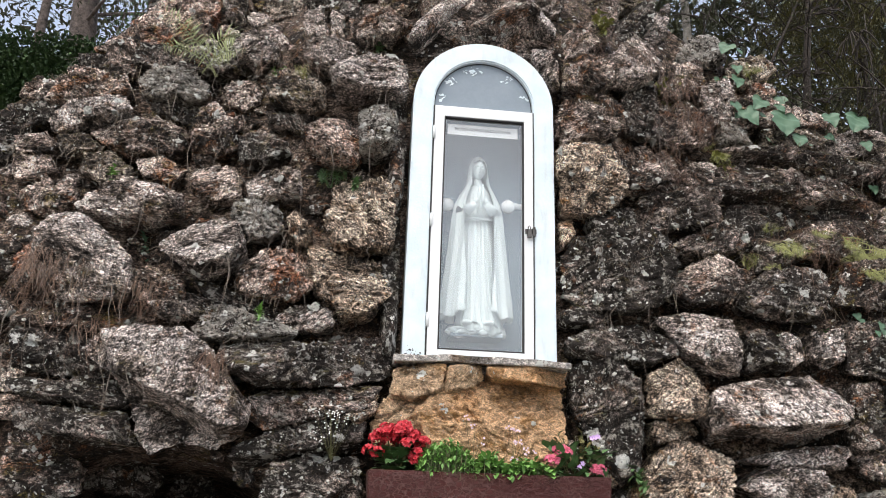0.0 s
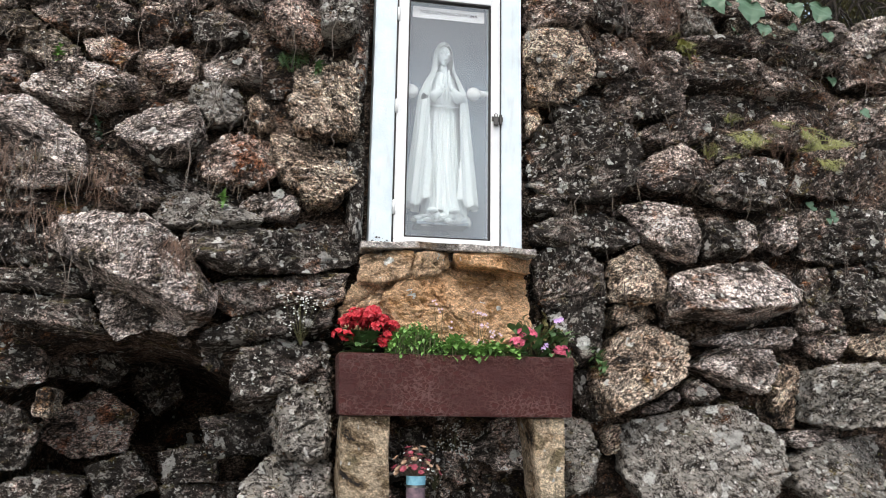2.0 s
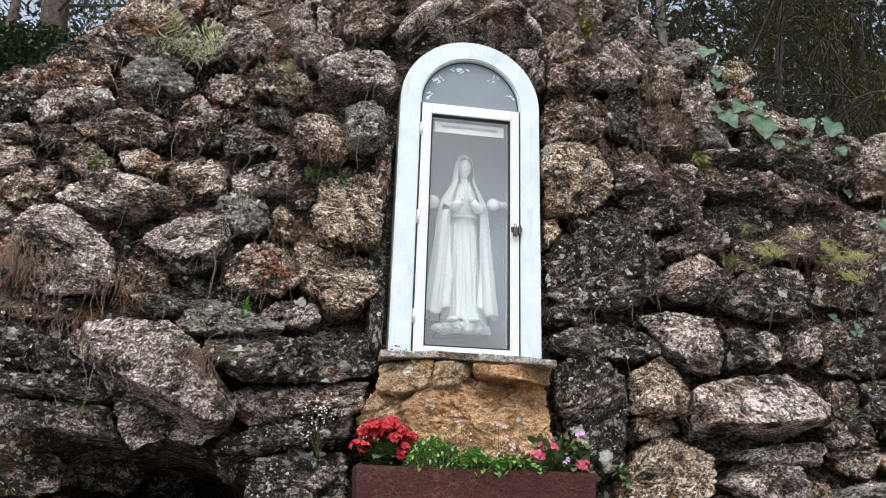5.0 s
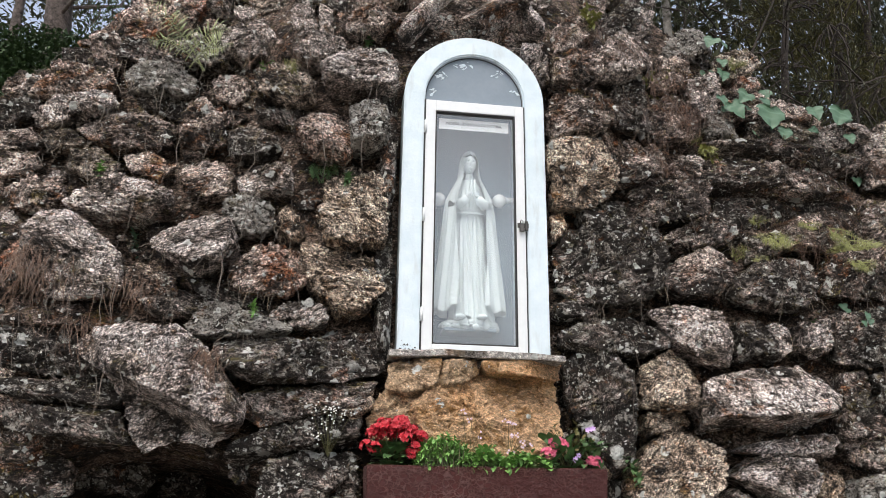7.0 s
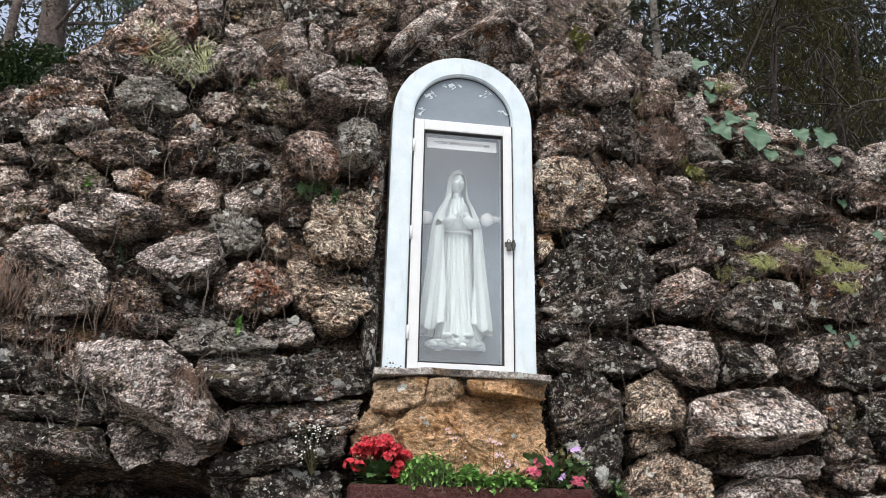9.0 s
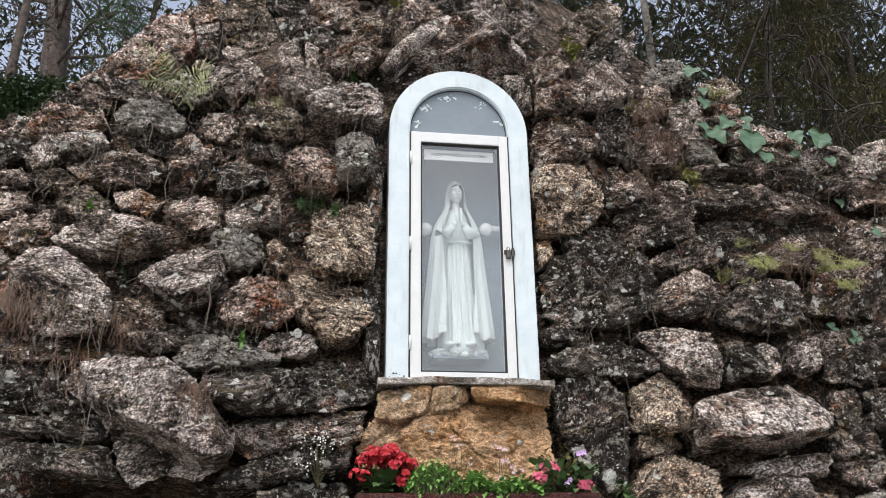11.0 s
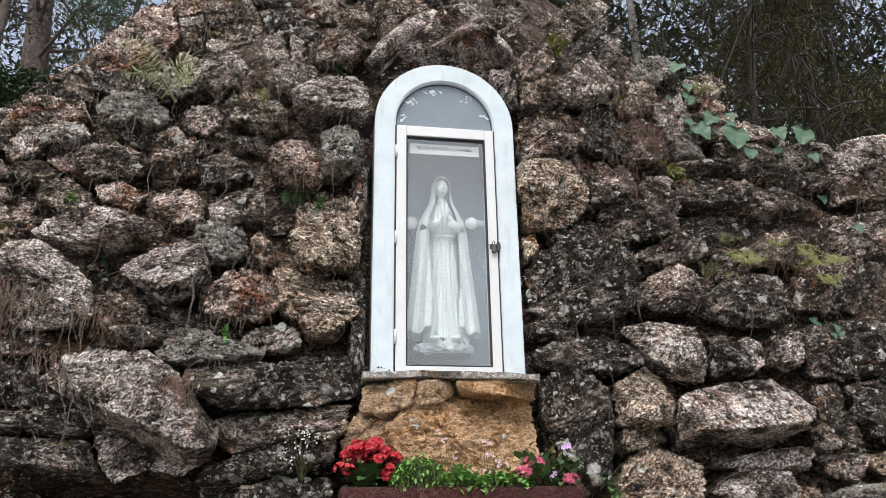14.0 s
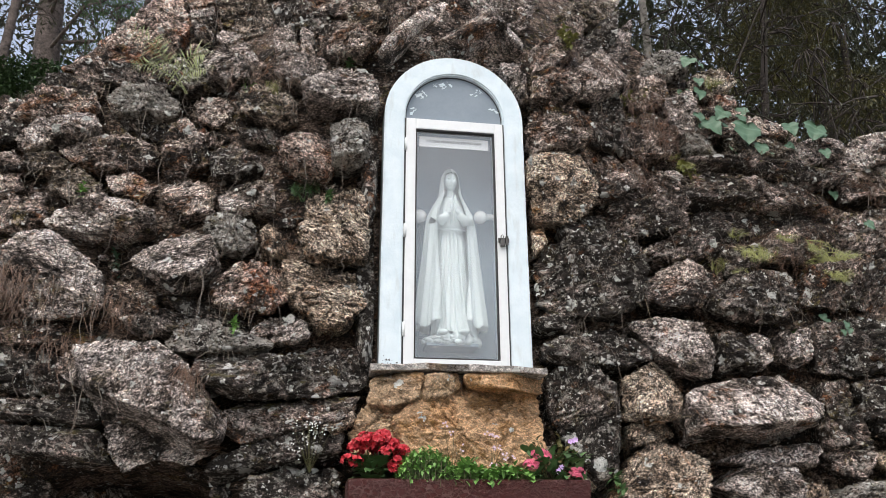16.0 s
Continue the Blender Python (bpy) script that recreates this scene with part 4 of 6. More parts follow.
stone(GREY, 1.238, -0.108, 1.590, 0.17, ((-179, 0.234), (-118, 0.091), (-54, 0.142), (-4, 0.177), (28, 0.166), (128, 0.118)), rough=0.72)
stone(TAN, 1.426, -0.126, 1.477, 0.13, ((-135, 0.096), (-99, 0.142), (-76, 0.132), (63, 0.151), (89, 0.129), (127, 0.085)))
stone(PALE, 1.027, -0.117, 1.225, 0.24, ((-169, 0.347), (-146, 0.306), (-95, 0.218), (-34, 0.293), (-10, 0.352), (13, 0.345), (38, 0.286), (64, 0.245), (137, 0.252), (158, 0.349)), rough=0.72)
stone(GREY, 0.906, -0.045, 1.434, 0.12, ((-162, 0.131), (-104, 0.044), (13, 0.089), (43, 0.095)))
stone(GREY, 1.074, -0.057, 1.484, 0.11, ((-148, 0.085), (-46, 0.061), (-1, 0.101), (89, 0.063), (168, 0.082)))
stone(PALE, 1.683, -0.187, 1.482, 0.19, ((-153, 0.262), (-113, 0.156), (-29, 0.230), (30, 0.274), (142, 0.199), (162, 0.230)))
stone(GREY, 1.506, -0.140, 1.308, 0.12, ((-159, 0.107), (-105, 0.051), (-3, 0.119), (28, 0.105), (169, 0.113)))
stone(PALE, 1.652, -0.175, 1.184, 0.15, ((-165, 0.273), (-142, 0.213), (-27, 0.234), (31, 0.286), (140, 0.157), (170, 0.257)))
stone(TAN, 0.701, -0.036, 1.288, 0.10, ((-116, 0.076), (-45, 0.061), (63, 0.079), (141, 0.059)))
stone(PALE, 0.533, -0.052, 1.226, 0.13, ((-180, 0.081), (-114, 0.185), (-68, 0.153), (2, 0.100), (68, 0.170), (123, 0.162)))
stone(UMBER, 1.617, -0.132, 1.737, 0.10, ((-171, 0.113), (-134, 0.126), (-83, 0.140), (-21, 0.096), (66, 0.180), (137, 0.091)))
stone(TAN, 1.860, -0.144, 1.699, 0.10, ((-155, 0.115), (-40, 0.120), (37, 0.142), (171, 0.156)))
stone(DARK, 1.861, -0.147, 1.887, 0.12, ((-142, 0.153), (-47, 0.154), (43, 0.188), (160, 0.167)))
stone(GREY, 1.319, -0.092, 1.714, 0.11, ((-176, 0.298), (-166, 0.146), (-16, 0.159), (18, 0.196), (135, 0.055)))
stone(TAN, 0.543, -0.029, 1.682, 0.11, ((-141, 0.078), (-94, 0.120), (-50, 0.061), (61, 0.104), (93, 0.114)))
stone(DARK, 0.597, -0.011, 1.471, 0.10, ((-162, 0.068), (-84, 0.118), (-52, 0.131), (78, 0.106), (116, 0.135)))
stone(PALE, -0.557, -0.089, 1.349, 0.22, ((-130, 0.154), (-85, 0.162), (-49, 0.158), (7, 0.113), (57, 0.176), (106, 0.152), (131, 0.153), (146, 0.118), (166, 0.133)))
stone(PALE, -0.599, -0.086, 1.119, 0.20, ((-151, 0.200), (-28, 0.194), (38, 0.194), (57, 0.104), (121, 0.140), (176, 0.181)))
stone(DARK, -0.653, -0.065, 1.536, 0.18, ((-164, 0.195), (-139, 0.216), (-105, 0.181), (-65, 0.085), (-12, 0.205), (35, 0.238), (107, 0.127), (153, 0.176)))
stone(DARK, -0.696, -0.051, 1.708, 0.16, ((-173, 0.264), (-156, 0.308), (-145, 0.153), (-85, 0.053), (-9, 0.242), (23, 0.263), (65, 0.103), (163, 0.137)))
stone(UMBER, -1.725, 0.177, 1.590, 0.10, ((-133, 0.171), (-75, 0.135), (-34, 0.206), (0, 0.169), (67, 0.129), (132, 0.228)))
stone(TAN, -1.542, 0.157, 1.406, 0.08, ((-128, 0.059), (-66, 0.070), (62, 0.066), (114, 0.064)))
# cave stones: mostly dark granite, so the cave's shade is in their colour
stone(DARK, -1.516, 0.550, 1.579, 0.10, ((-151, 0.159), (-38, 0.168), (-5, 0.208), (57, 0.106), (147, 0.205)))
stone(RUSTY, -1.479, 0.627, 1.295, 0.12, ((-170, 0.233), (-110, 0.157), (-32, 0.215), (19, 0.205), (84, 0.170), (153, 0.187)))
stone(DARK, -1.719, 0.198, 1.279, 0.12, ((-122, 0.178), (-52, 0.165), (10, 0.153), (60, 0.139), (130, 0.206)))
stone(DARK, -0.819, 0.313, 1.280, 0.10, ((-137, 0.149), (-28, 0.170), (37, 0.163), (157, 0.184)))
stone(DARK, -1.563, 0.282, 1.057, 0.12, ((-156, 0.185), (-24, 0.157), (14, 0.195), (95, 0.091), (174, 0.181)))
stone(DARK, -1.291, 0.393, 1.094, 0.12, ((-119, 0.139), (-11, 0.166), (67, 0.122), (158, 0.154)))
stone(DARK, -1.013, 0.370, 1.155, 0.10, ((-134, 0.126), (-29, 0.142), (44, 0.142), (161, 0.154)))
stone(DARK, -0.955, 0.361, 1.024, 0.10, ((-159, 0.174), (-21, 0.180), (22, 0.174), (161, 0.182)))
stone(DARK, -1.254, 0.918, 1.497, 0.08, ((-151, 0.131), (-90, 0.173), (-25, 0.144), (71, 0.176), (135, 0.151)))

def covered(x, z, slack):
    for sx, sz, corners, far in laid:
        dx, dz = x - sx, z - sz
        r = math.hypot(dx, dz)
        if r > far + slack:
            continue
        a = math.degrees(math.atan2(dz, dx))
        if r < np.interp(a, [c[0] for c in corners], [c[1] for c in corners], period=360) + slack:
            return True
    return False


def random_corners(rng, w, h):
    n = int(rng.integers(5, 8))
    turn = rng.uniform(0, 360)
    out = []
    for k in range(n):
        a = turn + 360 * k / n + rng.uniform(-18, 18)
        r = 1.0 / math.sqrt((math.cos(radians(a)) / w) ** 2 + (math.sin(radians(a)) / h) ** 2)
        out.append(((a + 180) % 360 - 180, r * rng.uniform(0.9, 1.2)))
    return tuple(sorted(out))


rng = np.random.default_rng(11)
rubble = {}
placed = 0
for size, tries in ((0.16, 900), (0.10, 1500), (0.065, 2500), (0.042, 4000), (0.026, 5000)):
    for _ in range(tries):
        x, z = rng.uniform(-2.6, 2.9), rng.uniform(0.95, 4.75)
        if z + size * 0.5 > crest(x) or (abs(x) < 0.36 + size * 0.8 and 1.45 < z < 3.62) or (abs(x) < 0.5 and 1.42 - size * 0.6 < z < 1.7) or (abs(x) < 0.46 and z < 1.02 + size) or cave(x, z) > 0.2:
            continue
        w, h = size * rng.uniform(0.9, 1.5), size * rng.uniform(0.6, 0.95)
        if covered(x, z, size * 0.55):
            continue
        mat = (BROWN, BROWN, MOSSY, GREY, DARK, RUSTY, DARK)[int(rng.integers(0, 7))]
        front, corners = size * rng.uniform(0.6, 1.0), random_corners(rng, w, h)
        if placed < 130:
            stone(mat, x, wall_y(x, z) + 0.01, z, front, corners)
            placed += 1
        else:
            v, f = rock_shape(corners, front, 0.08, 0.013, rng)
            laid.append((x, z, corners, max(r for _, r in corners)))
            rubble.setdefault(mat.name, (mat, Heap()))[1].add((v + (x, wall_y(x, z) + 0.01, z)).tolist(), f)
# plainer stones of the mound's flanks and foot
rng = np.random.default_rng(23)
for size, tries in ((0.24, 2600), (0.15, 2600)):
    for _ in range(tries):
        x, z = rng.uniform(-5.8, 5.8), rng.uniform(0.02, 3.4)
        if (-2.6 < x < 2.9 and z > 0.9) or z + size * 0.4 > crest(x) or (abs(x) < 0.75 and z < 1.1) or covered(x, z, size * 0.6):
            continue
        corners = random_corners(rng, size * rng.uniform(0.9, 1.5), size * rng.uniform(0.6, 0.95))
        mat = (BROWN, MOSSY, GREY, DARK)[int(rng.integers(0, 4))]
        v, f = rock_shape(corners, size * rng.uniform(0.5, 0.8), 0.1, 0.026, rng)
        laid.append((x, z, corners, max(r for _, r in corners)))
        rubble.setdefault(mat.name, (mat, Heap()))[1].add((v + (x, wall_y(x, z) + 0.01, z)).tolist(), f)
for mat, heap in rubble.values():
    tagged(heap.put("rubble", mat, wall, "small stones wedged between the larger ones", True), kind="stuff")

# ---- dark strips for the shadow gap beside the niche, ochre rock under it ----
for x, z, up, down in ((-0.385, 3.05, 0.35, 0.35), (-0.385, 2.40, 0.32, 0.36)):
    stone(DARK, x, 0.01, z, 0.06, ((-95, down), (-85, down), (0, 0.04), (85, up), (95, up), (180, 0.045)), 0.12)
stone(OCHRE, 0.000, -0.084, 1.790, 0.15, ((-158, 0.290), (-138, 0.285), (-41, 0.280), (-19, 0.370), (30, 0.406), (98, 0.196), (129, 0.195), (169, 0.289)), 0.14, "stone", 0.6, 0.8, "broad cracked ochre rock face under the sill")
stone(OCHRE_PALE, -0.263, -0.064, 1.954, 0.14, ((-149, 0.131), (-99, 0.090), (-19, 0.113), (30, 0.136), (85, 0.076), (155, 0.117)), 0.14, "stone", 0.6, 0.8)
stone(OCHRE_PALE, -0.083, -0.064, 1.967, 0.14, ((-144, 0.106), (-100, 0.058), (2, 0.095), (42, 0.098), (145, 0.087)), 0.14, "stone", 0.6, 0.8)
stone(OCHRE, 0.186, -0.059, 1.999, 0.13, ((-169, 0.172), (-13, 0.184), (15, 0.188), (173, 0.194)), 0.14, "stone", 0.6, 0.8)
stone(OCHRE_PALE, -0.343, -0.059, 1.787, 0.14, ((-136, 0.129), (-100, 0.112), (-17, 0.110), (40, 0.179), (104, 0.120), (179, 0.102)), 0.14, "stone", 0.6, 0.8)

# ---- the niche ----
niche = thing("niche", "white-painted arched niche with a blue-grey interior set into the stones", "niche", at=(0, 0, 2.06))
CX, SPRING, R_OUT, R_IN = -0.003, 3.236, 0.324, 0.228


def arch_outline(r, base, steps=28):
    pts = [(CX - r, base)]
    for k in range(steps + 1):
        w = math.pi * (1 - k / steps)
        pts.append((CX + r * math.cos(w), SPRING + r * math.sin(w)))
    pts.append((CX + r, base))
    return pts


def arch_ring(r_out, r_in, y0, y1, base, bevel):
    o, i = arch_outline(r_out, base), arch_outline(r_in, base)
    bm = bmesh.new()
    rows = []
    for (ox, oz), (ix, iz) in zip(o, i):
        rows.append([bm.verts.new((ox, y0, oz)), bm.verts.new((ix, y0, iz)), bm.verts.new((ix, y1, iz)), bm.verts.new((ox, y1, oz))])
    for a, b in zip(rows, rows[1:]):
        for k in range(4):
            bm.faces.new((a[k], a[(k + 1) % 4], b[(k + 1) % 4], b[k]))
    bm.faces.new(rows[0])
    bm.faces.new(rows[-1][::-1])
    edges = [e for e in bm.edges if abs(e.verts[0].co.y - y0) < 1e-5 and abs(e.verts[1].co.y - y0) < 1e-5]
    bmesh.ops.bevel(bm, geom=edges, offset=bevel, segments=2, affect="EDGES")
    return bm


def under(ob, parent):
    if ob.name.split(".")[0] in ("foliage", "stem", "blossom", "stalk", "frond_mass", "crown", "limb", "paint_flake", "red_blossom", "dry_blossom", "white_blossom"):
        tagged(ob, kind="stuff")
    ob.parent = parent
    ob.matrix_parent_inverse = parent.matrix_world.inverted()
    return ob


under(part("surround", arch_ring(R_OUT, R_IN, -0.045, 0.30, 2.055, 0.006), WHITE_PAINT, None, "white-painted render surround, chipped at the foot", False), niche)
o = arch_outline(R_IN - 0.001, 2.055)
bm = bmesh.new()
f = bm.faces.new([bm.verts.new((x, 0.215, z)) for x, z in o])
r = bmesh.ops.extrude_face_region(bm, geom=[f])
bmesh.ops.translate(bm, vec=(0, 0.03, 0), verts=[v for v in r["geom"] if isinstance(v, bmesh.types.BMVert)])
under(part("back_panel", bm, HAZED_NICHE_PAINT, None, "blue-grey painted back of the niche, paled for the glass's sky haze"), niche)
# filled head of the arch
o = [p for p in arch_outline(R_IN - 0.001, 3.2) if p[1] >= 3.2]
bm = bmesh.new()
f = bm.faces.new([bm.verts.new((x, -0.018, z)) for x, z in o])
r = bmesh.ops.extrude_face_region(bm, geom=[f])
bmesh.ops.translate(bm, vec=(0, 0.02, 0), verts=[v for v in r["geom"] if isinstance(v, bmesh.types.BMVert)])
under(part("arch_panel", bm, GREY_PAINT, None, "blue-grey panel filling the arch, its paint flaking"), niche)
under(part("shelf", box(-0.115, 0.115, 0.075, 0.214, 2.182, 2.197, 0.003), HAZED_NICHE_PAINT, None, "small blue-grey shelf under the statue"), niche)
# thin dark ring in place of a groove, for the shade in the gap
under(part("arch_joint", arch_ring(R_IN - 0.0006, R_IN - 0.0042, -0.0205, -0.0185, 3.2, 0.0003), SEAL_GAP_BLACK, None, "dark ring painted as the gap's shade round the arch panel"), niche)
# flakes of bare white on the arch panel
random.seed(3)
flakes = Heap()
for cx, cz, n, s in ((-0.15, 3.36, 9, 0.022), (-0.055, 3.425, 14, 0.03), (0.06, 3.445, 5, 0.02), (0.12, 3.39, 9, 0.024), (0.18, 3.30, 4, 0.014), (-0.19, 3.28, 4, 0.012)):
    for _ in range(n):
        x, z = cx + random.gauss(0, s), cz + random.gauss(0, s * 0.5)
        if math.hypot(x - CX, z - SPRING) > R_IN - 0.014:
            continue
        k = random.randint(8, 12)
        a0, sz, sl = random.random() * 6, random.uniform(0.003, 0.014), random.gauss(0, 0.7)
        pts = [(x + math.cos(a0 + 6.283 * j / k) * sz * random.uniform(0.3, 1.7), -0.0205, z + (math.sin(a0 + 6.283 * j / k) * 0.7 + sl * math.cos(a0 + 6.283 * j / k)) * sz * random.uniform(0.25, 1.2)) for j in range(k)]
        flakes.add(pts + [(x, -0.022, z)], [(j, (j + 1) % k, k) for j in range(k)])
under(flakes.put("paint_flake", WHITE_PAINT, None, "bare white patches where paint has flaked"), niche)

random.seed(4)
flakes = Heap()
for _ in range(30):
    x, z = -0.315 + abs(random.gauss(0, 0.035)), 2.066 + abs(random.gauss(0, 0.02))
    k, a0, sz = 9, random.random() * 6, random.uniform(0.001, 0.0045)
    pts = [(x + math.cos(a0 + 6.283 * j / k) * sz * random.uniform(0.5, 1.5), -0.0455, z + math.sin(a0 + 6.283 * j / k) * sz * random.uniform(0.4, 1.0)) for j in range(k)]
    flakes.add(pts + [(x, -0.047, z)], [(j, (j + 1) % k, k) for j in range(k)])
under(flakes.put("paint_flake", SEAL_GAP_BLACK, None, "dark chips at the foot of the surround"), niche)

# ---- glazed door ----
DX0, DX1, DZ0, DZ1 = -0.227, 0.223, 2.066, 3.216
GX0, GX1, GZ0, GZ1 = -0.183, 0.183, 2.098, 3.165
door = thing("door", "white aluminium glazed door closing the niche, padlocked", "door", at=(0, -0.03, DZ0))
hinge_stile = None
for name, a in (("stile", (DX0, GX0, DZ0, DZ1)), ("stile", (GX1, DX1, DZ0, DZ1)), ("rail", (GX0, GX1, DZ0, GZ0)), ("rail", (GX0, GX1, GZ1, DZ1))):
    bar = under(part(name, box(a[0], a[1], -0.020, 0.012, a[2], a[3], 0.003), WHITE_METAL), door)
    hinge_stile = bar if a[0] == DX0 and name == "stile" else hinge_stile
S = 0.006
for a in ((GX0, GX0 + S, GZ0, GZ1), (GX1 - S, GX1, GZ0, GZ1), (GX0 + S, GX1 - S, GZ0, GZ0 + S), (GX0 + S, GX1 - S, GZ1 - S, GZ1)):
    under(part("seal", box(a[0], a[1], -0.017, 0.010, a[2], a[3], 0.001), SEAL_GAP_BLACK), door)
pane = under(part("pane", box(GX0 + S, GX1 - S, -0.006, -0.002, GZ0 + S, GZ1 - S, 0), GLASS, None, "window pane with a faint white veil for reflected sky haze"), door)
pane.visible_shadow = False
for z in (2.22, 2.66, 3.08):
    bm = bmesh.new()
    bmesh.ops.create_cone(bm, cap_ends=True, segments=12, radius1=0.006, radius2=0.006, depth=0.06)
    bmesh.ops.translate(bm, vec=(DX0 - 0.001, -0.022, z), verts=bm.verts)
    under(part("hinge", bm, WHITE_METAL, None, "", True), hinge_stile)
# black strips stand in for the shade in the gaps beside the stiles
under(part("gap_strip", box(DX0 - 0.007, DX0 - 0.0005, -0.0165, -0.002, DZ0, DZ1, 0), SEAL_GAP_BLACK), door)
under(part("gap_strip", box(DX1 + 0.001, DX1 + 0.0055, -0.0165, -0.002, DZ0, DZ1, 0), SEAL_GAP_BLACK), door)
# hasp and padlock
padlock = thing("padlock", "small dark steel padlock on a hasp", "padlock", at=(0.205, -0.024, 2.62))
under(part("hasp", box(0.186, 0.236, -0.026, -0.0205, 2.624, 2.646, 0.002), STEEL), padlock)
lock_body = under(part("body", box(0.193, 0.212, -0.042, -0.027, 2.602, 2.640, 0.003), STEEL), padlock)
under(part("staple", box(0.217, 0.229, -0.040, -0.0265, 2.608, 2.652, 0.003), STEEL), padlock)
h = Heap()
h.tube([(0.197, -0.034, 2.638), (0.197, -0.034, 2.652), (0.2025, -0.034, 2.658), (0.208, -0.034, 2.652), (0.208, -0.034, 2.638)], [0.0022] * 5, 6)
under(h.put("shackle", STEEL, None, "", True), lock_body)

door.location.y -= 0.026
padlock.location.y -= 0.026

# sign behind the pane
sign = thing("sign", "narrow white sign with dark capitals inside the pane", "sign", at=(0, 0.002, 3.137))
board = under(part("board", box(-0.162, 0.162, 0.001, 0.0045, 3.098, 3.150, 0.001), PAPER), sign)
curve = bpy.data.curves.new("lettering", "FONT")
curve.body = "NOSSA SENHORA DE FATIMA"
curve.align_x, curve.align_y, curve.size, curve.extrude, curve.offset = "CENTER", "CENTER", 0.0195, 0.0004, 0.0003
letters = new("lettering_source", curve)
letters.matrix_world = pose(0, 0.0002, 3.126, 90, 0, 0)
bpy.context.view_layer.update()
me = bpy.data.meshes.new_from_object(letters.evaluated_get(bpy.context.evaluated_depsgraph_get()))
me.transform(letters.matrix_world)
bpy.data.objects.remove(letters)
me.materials.clear()
me.materials.append(INK)
under(new("lettering", me), board)

# ---- statue ----
Y0, ZB, ZT = 0.13, 2.235, 3.045
statue = Heap()


def lathe(rows, around, closed=True):
    """Faces between rings of equal length."""
    n = around
    v = [p for r in rows for p in r]
    f = []
    for j in range(len(rows) - 1):
        for i in range(n if closed else n - 1):
            f.append((j * n + i, j * n + (i + 1) % n, (j + 1) * n + (i + 1) % n, (j + 1) * n + i))
    statue.add(v, f)


def pleat(v):
    """Rounded folds with narrow valleys between."""
    return 1.0 - 2.0 * (1.0 - abs(math.sin(v))) ** 1.6


# gown with a belt and long folds
rows = []
NU = 160
for j in range(91):
    s = j / 90
    z = ZB + (2.90 - ZB) * s
    half = np.interp(s, (0, 0.03, 0.1, 0.4, 0.70, 0.735, 0.76, 0.85, 0.95, 1), (0.092, 0.094, 0.080, 0.068, 0.062, 0.057, 0.064, 0.070, 0.055, 0.03))
    dep = np.interp(s, (0, 0.1, 0.4, 0.70, 0.735, 0.76, 0.85, 1), (0.078, 0.070, 0.064, 0.058, 0.051, 0.062, 0.068, 0.03))
    lower = smooth(0.735, 0.66, s)
    ring = []
    for i in range(NU):
        u = 2 * math.pi * i / NU
        bend = 0.5 * math.sin(s * 2.6 + 1) + 0.9 * (1 - s) ** 4
        fold = (0.0060 * pleat(9 * u + bend) + 0.0035 * pleat(15.5 * u - 1.5 * bend)) * lower * (0.7 + 0.7 * (1 - s))
        fold += 0.003 * math.cos(23 * u) * smooth(0.76, 0.80, s) * smooth(0.95, 0.85, s)
        hem = 0.012 * math.cos(7 * u + 1) * smooth(0.06, 0.0, s)
        ring.append((math.cos(u) * (half + fold) + 0.016 * (1 - s) ** 3, Y0 + 0.004 + math.sin(u) * (dep + fold), z + hem))
    rows.append(ring)
lathe(rows, NU)
# mantle: open in front, falling from the head to the knees, with a raised border
NM = 150
for layer in (0.0, 0.009):
    rows = []
    for j in range(101):
        s = j / 100
        z = 3.052 - 0.775 * s
        half = np.interp(s, (0, 0.02, 0.06, 0.12, 0.19, 0.25, 0.32, 0.42, 0.6, 0.85, 1), (0.006, 0.026, 0.042, 0.047, 0.054, 0.080, 0.102, 0.112, 0.124, 0.144, 0.156)) - layer
        dep = np.interp(s, (0, 0.02, 0.06, 0.12, 0.22, 0.35, 1), (0.006, 0.034, 0.056, 0.068, 0.072, 0.082, 0.096)) - layer
        gap = np.interp(s, (0, 0.045, 0.05, 0.09, 0.14, 0.2, 0.3, 0.4, 0.6, 1), (0.0, 0.0, 0.022, 0.035, 0.036, 0.034, 0.058, 0.066, 0.064, 0.056))
        op = math.asin(min(0.98, gap / half))
        ring = []
        low = smooth(0.2, 0.4, s)
        for i in range(NM):
            q = i / (NM - 1)
            w = -math.pi / 2 + op + (2 * math.pi - 2 * op) * q
            e = min(q, 1 - q)
            fold = (0.0085 * pleat(w * 8 + 0.5 * s) + 0.004 * math.cos(w * 29)) * low * (0.5 + s * 0.7)
            border = 0.009 * smooth(0.035, 0.012, e) * (0.4 + 0.6 * low) + 0.004 * smooth(0.955, 0.965, s)
            scallop = 0.003 * math.cos(s * 190) * smooth(0.045, 0.03, e) * smooth(0.012, 0.03, e) * smooth(0.72, 0.76, s)
            hem = 0.016 * math.cos(w * 8 + 0.5) * smooth(0.93, 1.0, s)
            ring.append((math.cos(w) * (half + fold), Y0 + math.sin(w) * (dep + fold + border + scallop), z - hem))
        rows.append(ring)
    lathe(rows, NM, False)


def blob(centre, size, fn=None, level=3):
    u, f = BALL[level]
    pts = []
    for p in u:
        q = Vector((p[0] * size[0], p[1] * size[1], p[2] * size[2]))
        if fn:
            q = fn(q, p)
        pts.append(Vector(centre) + q)
    statue.add(pts, f)


